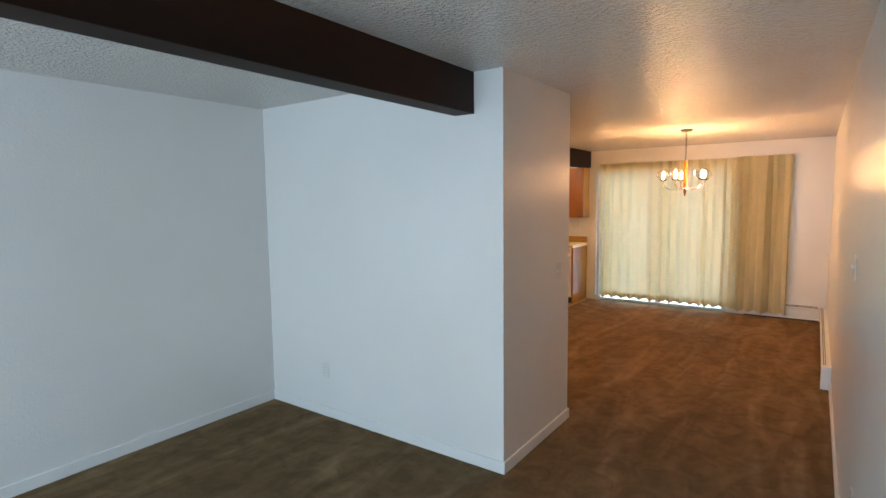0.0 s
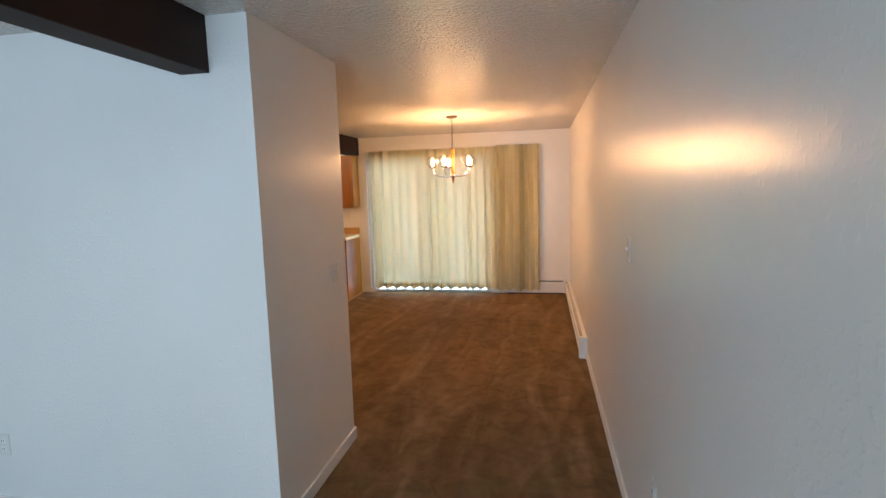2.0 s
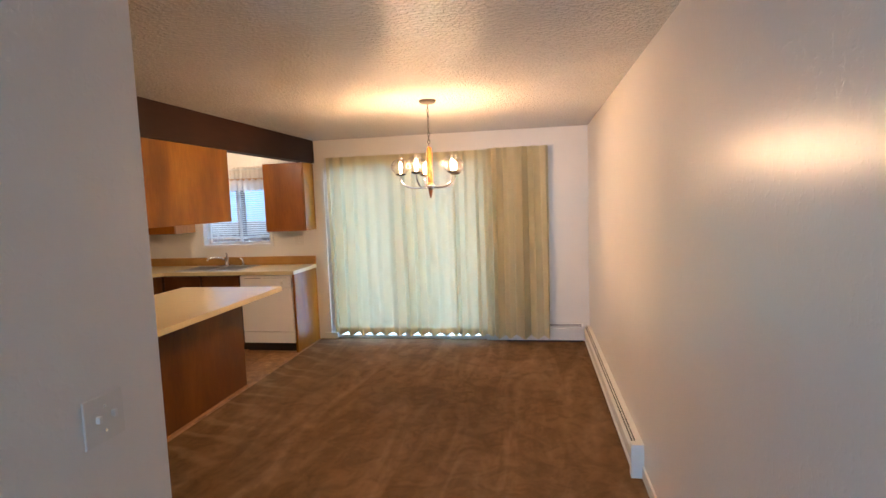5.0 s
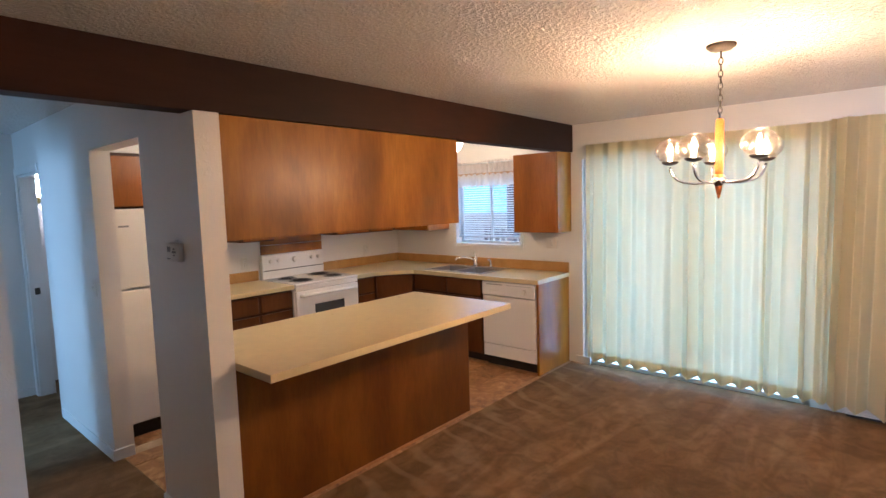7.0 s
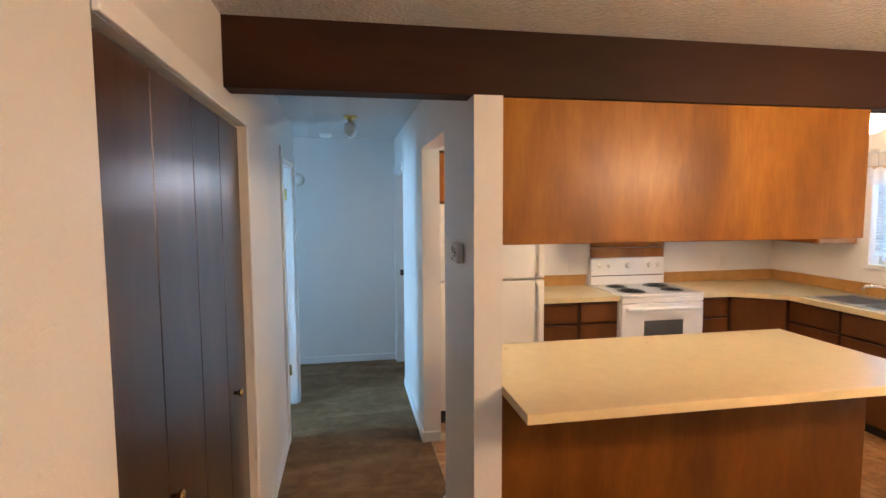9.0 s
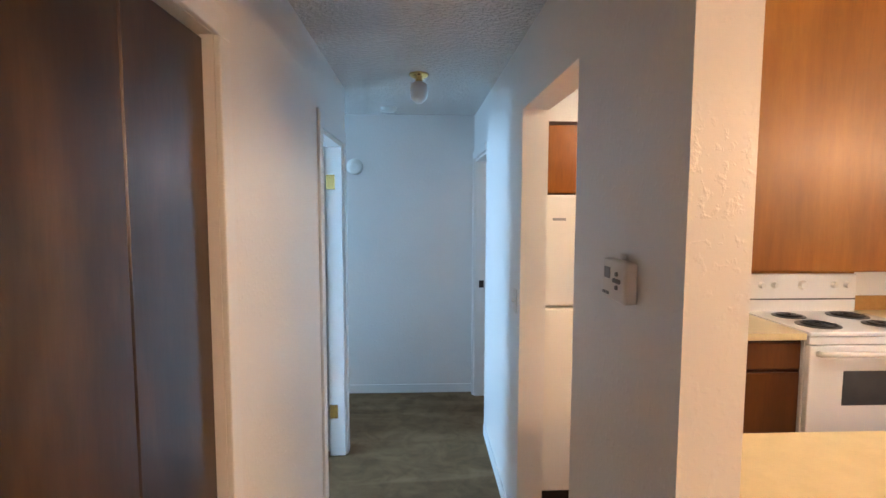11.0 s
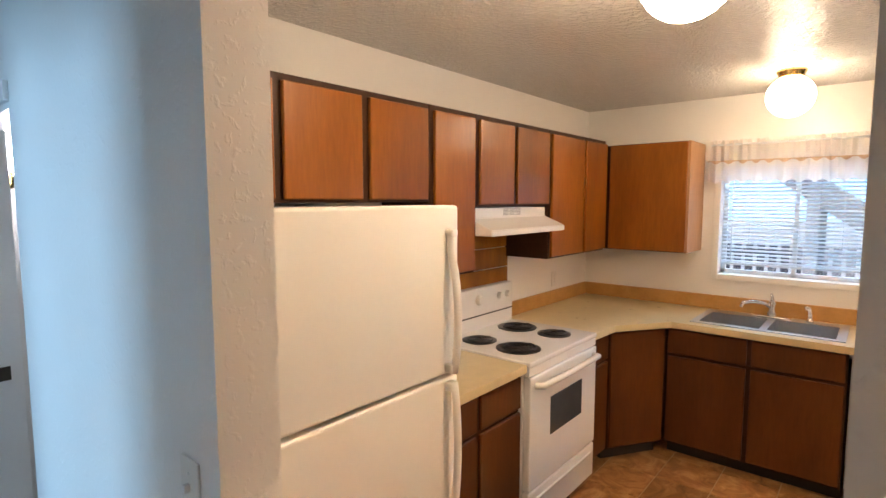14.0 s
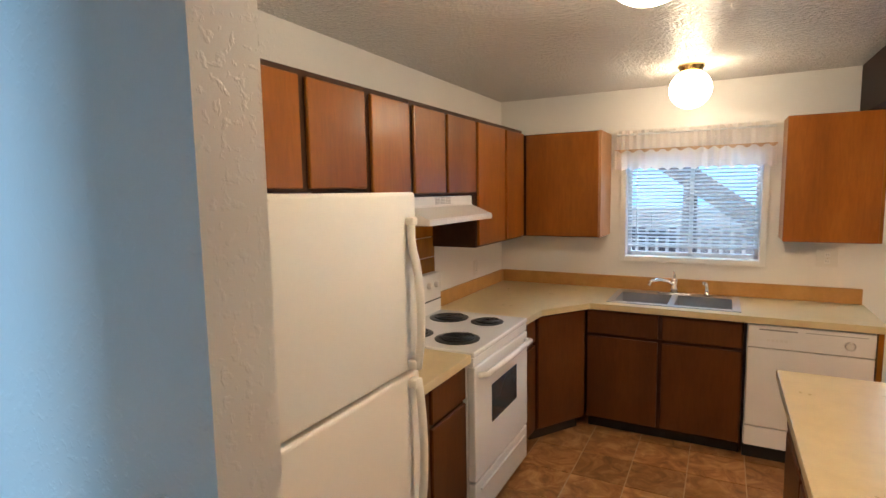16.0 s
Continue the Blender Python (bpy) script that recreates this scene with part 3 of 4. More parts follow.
lo = [bm.verts.new((x, y, CT - 0.04)) for x, y in foot]
hi = [bm.verts.new((x, y, CT)) for x, y in foot]
bm.faces.new(lo[::-1]), bm.faces.new(hi)
for k in range(6):
    bm.faces.new((lo[k], lo[(k + 1) % 6], hi[(k + 1) % 6], hi[k]))
part("corner_top", bm, LAM, t)
part("backsplash", box(XW + 0.02, -3.175, YE - 0.02, YE - 0.001, CT + 0.001, 1.015, 0.004), SPLASH, t, "ochre laminate upstand")
part("backsplash", box(XW + 0.001, XW + 0.019, 6.78, YE - 0.002, CT + 0.001, 1.015, 0.004), SPLASH, t, "ochre laminate upstand")
t = thing("worktop", -5.3, 5.65, CT - 0.04, "short cream laminate worktop between fridge and stove", "worktop")
part("top", box(XW + 0.001, -5.0, 5.295, 5.997, CT - 0.04, CT, 0.004), LAM, t)
part("backsplash", box(XW + 0.001, XW + 0.019, 5.295, 5.99, CT + 0.001, 1.015, 0.004), SPLASH, t, "ochre laminate upstand")

# ---- peninsula ----
t = thing("peninsula", -3.4, 5.35, 0, "amber wood peninsula counter with cream overhanging worktop", "counter")
part("body", box(-3.70, -3.205, YK + 0.002, 6.33, 0.09, 0.872, 0.002), CARC, t)
part("back_panel", box(-3.204, -3.19, YK + 0.002, 6.345, 0.0, 0.873, 0.002), PANEL2, t, "amber plywood back with scuffs, overhang shade in its colour")
part("end_panel", box(-3.71, -3.205, 6.331, 6.345, 0.0, 0.873, 0.002), BASEW, t)
part("toe_kick", box(-3.65, -3.21, YK + 0.002, 6.29, 0, 0.089), KICK, t)
part("shoe_moulding", box(-3.189, -3.178, YK + 0.002, 6.345, 0, 0.018, 0.003), LIGHTW, t)
for a, c in ((4.45, 4.98), (5.0, 5.42), (5.44, 5.86), (5.88, 6.29)):
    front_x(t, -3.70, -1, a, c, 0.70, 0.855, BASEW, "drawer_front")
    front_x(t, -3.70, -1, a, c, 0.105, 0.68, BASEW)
part("worktop", box(-3.76, -2.795, YK + 0.003, 6.355, CT - 0.04, CT, 0.003), LAM, t, "cream speckled laminate top")

# ---- fridge ----
t = thing("fridge", -5.2, 4.9, 0, "white top-freezer refrigerator with pebbled finish", "refrigerator")
F0, F1, FX = 4.45, 5.275, -4.85
part("body", box(-5.60, FX - 0.07, F0 + 0.005, F1 - 0.005, 0.03, 1.672, 0.008), FRIDGE, t)
part("freezer_door", box(FX - 0.064, FX, F0, F1, 1.107, 1.678, 0.012, 3), FRIDGE, t)
part("fridge_door", box(FX - 0.064, FX, F0, F1, 0.11, 1.095, 0.012, 3), FRIDGE, t)
part("kick_grille", box(-5.5, FX - 0.05, F0 + 0.01, F1 - 0.01, 0.0, 0.10), BLACK, t, "black toe grille")
part("badge", box(FX, FX + 0.002, 4.502, 4.57, 1.548, 1.561), GREY, t, "small dark badge")
for za, zb, s in ((1.117, 1.60, 1), (0.45, 1.083, -1)):
    n = 14
    pts = []
    for k in range(n + 1):
        u = k / n
        zz = (za + (zb - za) * u) if s > 0 else (zb - (zb - za) * u)
        out = 0.012 + 0.03 * math.sin(math.pi * min(u * 1.15 + 0.08, 1)) ** 0.6
        pts.append((FX + out, F1 - 0.055, zz))
    hd = tube(pts, 0.014, 10)
    put_box(hd, FX - 0.004, FX + 0.03, F1 - 0.075, F1 - 0.035, *((za, za + 0.03) if s > 0 else (zb - 0.03, zb)), 0.006)
    put_box(hd, FX - 0.004, FX + 0.03, F1 - 0.07, F1 - 0.04, *((zb - 0.025, zb) if s > 0 else (za, za + 0.025)), 0.006)
    part("handle", hd, FRIDGE, t, smooth=True)

# ---- stove ----
t = thing("stove", -5.3, 6.385, 0, "white electric coil stove with black burners", "stove")
S0, S1, SF = 6.005, 6.765, -5.0
part("body", box(XW + 0.05, SF - 0.03, S0, S1, 0.03, 0.895, 0.004), ENAMEL, t)
part("cooktop", box(XW + 0.05, SF + 0.012, S0 - 0.002, S1 + 0.002, 0.896, 0.922, 0.008, 3), ENAMEL, t)
bm = box(XW + 0.006, XW + 0.07, S0, S1, 0.90, 1.17, 0.012, 3)
bg = part("backguard", bm, ENAMEL, t)
part("trim_line", box(XW + 0.071, XW + 0.073, S0 + 0.01, S1 - 0.01, 1.0, 1.008), BLACK, bg)
for y, r in ((6.10, 0.022), (6.19, 0.022), (6.385, 0.032), (6.60, 0.022), (6.69, 0.022)):
    k = part("knob", lathe([(r, 0), (r, 0.006), (r * 0.8, 0.02), (r * 0.75, 0.024)], XW + 0.071, y, 1.10, 20, Matrix.Rotation(radians(90), 4, "Y")), PLASTIC, bg, smooth=False)
for i, (x, y, r) in enumerate(((-5.17, 6.19, 0.10), (-5.17, 6.58, 0.078), (-5.42, 6.19, 0.078), (-5.42, 6.58, 0.10))):
    bn = part("burner", lathe([(r + 0.018, 0), (r + 0.018, 0.003), (r, 0.004), (r * 0.9, 0.001), (0.02, 0.001)], x, y, 0.9225, 32), BLACK, t, "black drip pan with coil")
    sp = [(x + (0.015 + (r - 0.02) * a / 70) * math.cos(a * 0.38), y + (0.015 + (r - 0.02) * a / 70) * math.sin(a * 0.38), 0.931) for a in range(71)]
    part("coil", tube(sp, 0.0045, 6), BLACK, bn, smooth=True)
od = part("oven_door", box(SF - 0.029, SF + 0.012, S0 + 0.004, S1 - 0.004, 0.27, 0.845, 0.008, 3), ENAMEL, t)
part("window", box(SF + 0.0125, SF + 0.0145, 6.21, 6.57, 0.50, 0.70, 0.002, 1), OVENGLASS, od, "dark oven window")
hd = tube([(SF + 0.012, S0 + 0.05, 0.80), (SF + 0.05, S0 + 0.06, 0.803), (SF + 0.058, 6.385, 0.806), (SF + 0.05, S1 - 0.06, 0.803), (SF + 0.012, S1 - 0.05, 0.80)], 0.016, 12)
part("handle", hd, ENAMEL, od, smooth=True)
part("fascia", box(SF - 0.029, SF + 0.006, S0 + 0.002, S1 - 0.002, 0.85, 0.894, 0.004), ENAMEL, t)
dr = part("drawer", box(SF - 0.029, SF + 0.01, S0 + 0.004, S1 - 0.004, 0.06, 0.26, 0.008, 3), ENAMEL, t)
part("pull_lip", box(SF + 0.009, SF + 0.022, S0 + 0.06, S1 - 0.06, 0.205, 0.222, 0.005), ENAMEL, dr)
part("plinth", box(XW + 0.06, SF - 0.06, S0 + 0.02, S1 - 0.02, 0, 0.03), BLACK, t)

# plank panel behind the stove
t = thing("plank_backboard", XW, 6.4, 1.17, "amber plank panel on the wall behind the stove", "wall panel")
for k in range(4):
    part("plank", box(XW + 0.001, XW + 0.012, 6.03, 6.79, 1.005 + k * 0.13, 1.131 + k * 0.13, 0.003, 1), PANEL, t)

# ---- range hood ----
t = thing("range_hood", XW, 6.38, 1.52, "white metal range hood under the cabinet", "range hood")
bm = bmesh.new()
prof = [(XW + 0.002, 1.655), (-5.345, 1.655), (-5.345, 1.60), (-5.21, 1.545), (-5.21, 1.515), (XW + 0.002, 1.515)]
a = [bm.verts.new((x, 5.995, z)) for x, z in prof]
c = [bm.verts.new((x, 6.765, z)) for x, z in prof]
bm.faces.new(a), bm.faces.new(c[::-1])
for k in range(6):
    bm.faces.new((a[k], c[k], c[(k + 1) % 6], a[(k + 1) % 6]))
bmesh.ops.recalc_face_normals(bm, faces=bm.faces)
bmesh.ops.bevel(bm, geom=list(bm.edges), offset=0.004, segments=2, affect="EDGES")
part("shell", bm, ENAMEL, t)
for j in range(3):
    for k in range(5):
        part("vent_slot", box(-5.346, -5.343, 6.30 + j * 0.062, 6.352 + j * 0.062, 1.612 + k * 0.008, 1.616 + k * 0.008), GREY, t)

# ---- dishwasher ----
t = thing("dishwasher", -3.5, 7.7, 0, "white built-in dishwasher under the worktop", "dishwasher")
D0, D1 = -3.825, -3.21
part("body", box(D0, D1, 7.43, YE - 0.01, 0.10, 0.868), PLASTIC, t)
part("door", box(D0 + 0.004, D1 - 0.004, 7.395, 7.429, 0.235, 0.72, 0.006), ENAMEL, t)
cp = part("control_panel", box(D0 + 0.004, D1 - 0.004, 7.385, 7.429, 0.726, 0.862, 0.006), ENAMEL, t)
part("latch_slot", box(D0 + 0.06, D0 + 0.25, 7.383, 7.3845, 0.833, 0.841), GREY, cp)
part("latch_slot", box(D0 + 0.29, D1 - 0.04, 7.383, 7.3845, 0.836, 0.839), GREY, cp)
for k in range(5):
    part("button", box(D0 + 0.10 + k * 0.022, D0 + 0.115 + k * 0.022, 7.382, 7.3845, 0.768, 0.782, 0.0005, 1), PLASTIC, cp)
part("dial", lathe([(0.026, 0), (0.026, 0.004), (0.02, 0.014)], D1 - 0.12, 7.3845, 0.785, 20, Matrix.Rotation(radians(90), 4, "X")), PLASTIC, cp)
part("lower_panel", box(D0 + 0.004, D1 - 0.004, 7.40, 7.429, 0.105, 0.228, 0.005), ENAMEL, t)
part("toe_kick", box(D0, D1, 7.47, YE - 0.01, 0, 0.099), KICK, t)
t = thing("end_panel", -3.19, 7.7, 0, "amber wood end panel beside the dishwasher", "panel")
part("board", box(-3.205, -3.18, 7.40, YE - 0.002, 0.0, 0.872, 0.003), PANEL, t)

# ---- sink ----
t = thing("sink", -4.26, 7.68, CT, "stainless steel double-bowl kitchen sink", "sink")
mid = (SKX0 + SKX1) / 2
bowls = [(SKX0 + 0.045, mid - 0.02), (mid + 0.02, SKX1 - 0.045)]
holes = [(a, c, SKY0 + 0.04, SKY1 - 0.10, 0, 9) for a, c in bowls]
part("rim", solid(SKX0, SKX1, SKY0, SKY1, CT + 0.0005, CT + 0.007, holes), STEEL, t)
for a, c in bowls:
    bm = solid(a - 0.004, c + 0.004, SKY0 + 0.036, SKY1 - 0.096, CT - 0.17, CT + 0.002, [(a, c, SKY0 + 0.04, SKY1 - 0.10, CT - 0.165, 9)])
    bw = part("bowl", bm, STEEL, t)
    part("drain", lathe([(0.045, 0), (0.045, 0.004), (0.03, 0.003), (0.01, 0.003)], (a + c) / 2, 7.66, CT - 0.164, 20), CHROME, bw)
t = thing("faucet", -4.27, 7.88, CT + 0.007, "chrome single-handle kitchen faucet with swivel spout", "faucet")
part("deck_plate", box(-4.38, -4.16, 7.855, 7.905, CT + 0.0075, CT + 0.02, 0.006), CHROME, t)
part("column", lathe([(0.026, 0), (0.026, 0.03), (0.02, 0.05), (0.021, 0.09), (0.012, 0.10)], -4.27, 7.88, CT + 0.02, 20), CHROME, t, smooth=True)
part("spout", tube([(-4.27, 7.88, CT + 0.07), (-4.31, 7.84, CT + 0.105), (-4.36, 7.78, CT + 0.12), (-4.41, 7.72, CT + 0.115), (-4.42, 7.705, CT + 0.09)], 0.011), CHROME, t, smooth=True)
part("lever", tube([(-4.27, 7.88, CT + 0.115), (-4.272, 7.885, CT + 0.15), (-4.275, 7.87, CT + 0.165)], [0.012, 0.008, 0.009]), CHROME, t, smooth=True)
t = thing("side_sprayer", -4.06, 7.88, CT + 0.007, "chrome side sprayer on the sink deck", "sprayer")
part("base", lathe([(0.022, 0), (0.02, 0.012), (0.012, 0.03)], -4.06, 7.88, CT + 0.0075, 18), CHROME, t, smooth=True)
part("head", tube([(-4.06, 7.88, CT + 0.036), (-4.06, 7.88, CT + 0.07), (-4.07, 7.868, CT + 0.095), (-4.085, 7.85, CT + 0.10)], [0.011, 0.013, 0.014, 0.01]), CHROME, t, smooth=True)

# ---- kitchen window ----
t = thing("window_1", -4.19, YE, WZ0, "white framed kitchen window with blinds drawn down", "window")
t["kind"] = "structure"
for a in ((WX0 - 0.04, WX0, WZ0 - 0.04, WZ1 + 0.04), (WX1, WX1 + 0.04, WZ0 - 0.04, WZ1 + 0.04), (WX0, WX1, WZ0 - 0.04, WZ0), (WX0, WX1, WZ1, WZ1 + 0.04)):
    part("window_frame", box(a[0], a[1], YE - 0.014, YE - 0.0005, a[2], a[3], 0.003), TRIM, t)
for a in ((WX0, WX0 + 0.03, WZ0, WZ1), (WX1 - 0.03, WX1, WZ0, WZ1), (-4.20, -4.172, WZ0, WZ1), (WX0, WX1, WZ0, WZ0 + 0.03), (WX0, WX1, WZ1 - 0.03, WZ1)):
    part("sash", box(a[0], a[1], YE + 0.09, YE + 0.12, a[2], a[3], 0.003), TRIM, t)
for a, c in ((WX0 + 0.03, -4.205), (-4.165, WX1 - 0.03)):
    part("pane", box(a, c, YE + 0.103, YE + 0.107, WZ0 + 0.03, WZ1 - 0.03), GLASS, t).visible_shadow = False
t = thing("blinds", -4.19, YE + 0.04, WZ0, "white horizontal mini blinds, lowered and half open", "blinds")
part("headrail", box(WX0 + 0.008, WX1 - 0.008, YE + 0.02, YE + 0.06, WZ1 - 0.035, WZ1 - 0.002, 0.003), SLAT, t)
me = None
n = 27
for k in range(n):
    z = WZ0 + 0.095 + k * (WZ1 - WZ0 - 0.14) / (n - 1)
    if me is None:
        bm = bmesh.new()
        rows = []
        for j in range(4):
            u = -0.0125 + 0.00833 * j
            rows.append([bm.verts.new((x, u, 0.004 - 26 * u * u + u * 0.5)) for x in (WX0 + 0.012, WX1 - 0.012)])
        for p, q in zip(rows, rows[1:]):
            bm.faces.new((p[0], p[1], q[1], q[0]))
        bmesh.ops.solidify(bm, geom=list(bm.faces), thickness=0.0006)
        me = bpy.data.meshes.new("slat")
        bm.to_mesh(me)
        bm.free()
        me.materials.append(SLAT)
    s = new("slat", me)
    s.parent = t
    s.location = Vector((0, YE + 0.04, z)) - BASE[t.name]
part("bottom_rail", box(WX0 + 0.01, WX1 - 0.01, YE + 0.027, YE + 0.053, WZ0 + 0.068, WZ0 + 0.084, 0.003), SLAT, t)
part("wand", tube([(WX0 + 0.075, YE + 0.015, WZ1 - 0.03), (WX0 + 0.075, YE + 0.012, WZ0 + 0.1)], 0.004, 8), SLAT, t)
for x in (-4.45, -3.93):
    part("cord", tube([(x, YE + 0.026, WZ1 - 0.03), (x, YE + 0.026, WZ0 + 0.08)], 0.0012, 5), SLAT, t)


def hanging(x0, x1, z0, z1, y, pleats, depth, cols, rows, seed, sweep=0.0, top=0.35, part_of=(0.0, 1.0)):
    """A gathered cloth: folds grow from a pleated heading to free-hanging waves."""
    rnd = random.Random(seed)
    ph = [rnd.uniform(-0.8, 0.8) for _ in range(12)]
    bm = bmesh.new()
    grid = []
    for j in range(rows + 1):
        v = part_of[0] + (part_of[1] - part_of[0]) * j / rows
        z = z1 + (z0 - z1) * v
        line = []
        for i in range(cols + 1):
            u = i / cols
            w = u * pleats * 2 * math.pi + 0.5 * math.sin(u * 7 + ph[0]) + 0.4 * math.sin(u * 19 + ph[1]) + sweep * v * math.sin(u * 5 + ph[2])
            amp = depth * (top + (1 - top) * min(v * 3, 1)) * (0.65 + 0.35 * math.sin(u * 11 + ph[3] + v))
            hem = 0.012 * math.sin(w) if v > 0.98 else 0.0
            line.append(bm.verts.new((x0 + (x1 - x0) * u + 0.12 * amp * math.sin(2 * w), y + amp * math.sin(w), z + hem)))
        grid.append(line)
    for a, c in zip(grid, grid[1:]):
        for i in range(cols):
            bm.faces.new((a[i], a[i + 1], c[i + 1], c[i]))
    return bm


def strip(x0, x1, zb, zt, y, n, dp, cols, sd, sw, v0, v1):
    """A second layer of cloth right behind the first."""
    return hanging(x0, x1, zb, zt, y + 0.003, n, dp, cols, 4, sd, sw, 0.5, (v0, v1))


t = thing("valance", -4.19, YE - 0.05, 1.82, "white sheer ruffled valance over the kitchen window", "valance")
part("rod", tube([(-4.70, YE - 0.045, 2.075), (-3.69, YE - 0.045, 2.075)], 0.008), SLAT, t)
part("upper_ruffle", hanging(-4.70, -3.69, 1.93, 2.105, YE - 0.045, 19, 0.010, 360, 8, 3, 0, 0.8), VALANCE, t, smooth=True)
part("lower_ruffle", hanging(-4.71, -3.68, 1.82, 1.965, YE - 0.06, 13, 0.014, 300, 8, 5, 0, 0.5), VALANCE, t, smooth=True)
part("trim_band", hanging(-4.712, -3.678, 1.952, 1.966, YE - 0.064, 13, 0.014, 300, 2, 5, 0, 0.5), BAND, t, "ochre band between the ruffles", smooth=True)

# ---- sliding door and curtains ----
t = thing("door_1", -2.09, YE + 0.07, 0, "aluminium framed sliding glass patio door", "sliding door")
t["kind"] = "structure"
for a in ((SX0, SX0 + 0.045, 0, SZ1), (SX1 - 0.045, SX1, 0, SZ1), (SX0, SX1, SZ1 - 0.045, SZ1), (SX0, SX1, 0, 0.04), (-2.12, -2.06, 0.04, SZ1 - 0.045)):
    part("frame", box(a[0], a[1], YE + 0.03, YE + 0.10, a[2], a[3], 0.004), ALU, t)
for a, c in ((SX0 + 0.045, -2.12), (-2.06, SX1 - 0.045)):
    part("pane", box(a, c, YE + 0.062, YE + 0.068, 0.04, SZ1 - 0.045), GLASS, t).visible_shadow = False
CURT = []
t = thing("curtain", -2.2, 7.9, 0.07, "pale green pleated curtain backlit by the glass door", "curtain", "curtains")
CURT.append(t)
part("panel", hanging(-2.945, -1.455, 0.085, 2.155, 7.90, 11, 0.045, 420, 26, 11, 0.6, 0.5), CURTAIN, t, smooth=True)
t = thing("curtain", -1.0, 7.9, 0.07, "pale green pleated curtain, bunched beside the door", "curtain", "curtains")
CURT.append(t)
part("panel", hanging(-1.47, -1.06, 0.085, 2.155, 7.885, 4, 0.038, 120, 26, 12, 0.4, 0.5), CURTAIN, t, smooth=True)
part("panel", hanging(-1.065, -0.43, 0.075, 2.165, 7.855, 5, 0.095, 300, 26, 14, 0.8, 0.5), CURTAIN, t, smooth=True)
for k, (x0, x1, y, n, dp, cols, sd, sw) in enumerate(((-2.945, -1.455, 7.90, 11, 0.045, 420, 11, 0.6), (-1.47, -1.06, 7.885, 4, 0.038, 120, 12, 0.4), (-1.065, -0.43, 7.855, 5, 0.095, 300, 14, 0.8))):
    zt, zb = (2.165, 0.075) if k == 2 else (2.155, 0.085)
    par = CURT[0] if k == 0 else CURT[1]
    part("heading", strip(x0, x1, zb, zt, y, n, dp, cols, sd, sw, 0.0, 0.05), CURTAIN, par, "doubled pleat heading", smooth=True)
    part("hem", strip(x0, x1, zb, zt, y, n, dp, cols, sd, sw, 0.965, 1.0), CURTAIN, par, "doubled bottom hem", smooth=True)
t = thing("curtain_rail", -1.7, 7.94, 2.12, "white metal curtain track on the wall", "curtain rail")
part("track", box(-2.96, -0.42, 7.945, 7.999, 2.10, 2.14, 0.004), TRIM, t)

# ---- heaters ----
def heater(name_label, horiz, a0, a1):
    """Baseboard heater along the east wall (horiz False) or the end wall."""
    prof = [(0, 0.02), (0.062, 0.02), (0.062, 0.03), (0.048, 0.035), (0.055, 0.05), (0.065, 0.15), (0.045, 0.158), (0.045, 0.164), (0.06, 0.172), (0.035, 0.195), (0, 0.195)]
    mid_ = (a0 + a1) / 2
    t = thing("baseboard_heater", *((mid_, YE, 0) if horiz else (0, mid_, 0)), name_label, "heater", "baseboard heaters")
    bm = bmesh.new()
    ends = []
    for s in (a0, a1):
        ends.append([bm.verts.new((s, YE - 0.001 - d, z) if horiz else (-0.001 - d, s, z)) for d, z in prof])
    bm.faces.new(ends[0]), bm.faces.new(ends[1][::-1])
    for k in range(len(prof)):
        bm.faces.new((ends[0][k], ends[1][k], ends[1][(k + 1) % len(prof)], ends[0][(k + 1) % len(prof)]))
    bmesh.ops.recalc_face_normals(bm, faces=bm.faces)
    part("cover", bm, TRIM, t)
    for d0, d1, zt in ((0.037, 0.042, 0.1955), (0.049, 0.0545, 0.1845)):
        part("slot", box(a0 + 0.02, a1 - 0.02, YE - d1, YE - d0, zt - 0.008, zt) if horiz else box(-d1, -d0, a0 + 0.02, a1 - 0.02, zt - 0.008, zt), BLACK, t)
    # Black strip stands in for the shade in the gap under the cover.
    part("base_gap_shade", box(a0 + 0.01, a1 - 0.01, YE - 0.05, YE - 0.002, 0, 0.019) if horiz else box(-0.05, -0.002, a0 + 0.01, a1 - 0.01, 0, 0.019), BLACK, t)
    return t


h = heater("white metal baseboard heater along the dining wall", False, 5.13, YE - 0.072)
part("end_cap", box(-0.072, -0.001, 5.075, 5.129, 0, 0.20, 0.004), TRIM, h)
heater("white metal baseboard heater below the curtain", True, -0.93, -0.072)

# ---- chandelier ----
CX, CY = -1.36, 6.03
t = thing("chandelier", CX, CY, H, "five-arm chandelier with clear glass globes and teak stem, lit", "chandelier")
part("canopy", lathe([(0.065, 0), (0.065, -0.012), (0.045, -0.026), (0.008, -0.03)], CX, CY, H, 28), BRONZE, t, smooth=True)
for k in range(10):
    z = H - 0.035 - k * 0.029
    ring = [(0.009 * math.cos(a * math.pi / 6), 0.019 * math.sin(a * math.pi / 6)) for a in range(13)]
    pts = [(CX + (r if k % 2 else 0), CY + (0 if k % 2 else r), z - 0.012 + s) for r, s in ring]
    part("chain_link", tube(pts, 0.0026, 6), BRONZE, t, smooth=True)
part("loop", tube([(CX, CY, H - 0.315), (CX, CY, H - 0.345)], 0.006), CHROME, t)
part("stem", lathe([(0.014, 0), (0.019, -0.012), (0.019, -0.24), (0.017, -0.28)], CX, CY, H - 0.345, 20), TEAK, t, "turned teak stem", smooth=True)
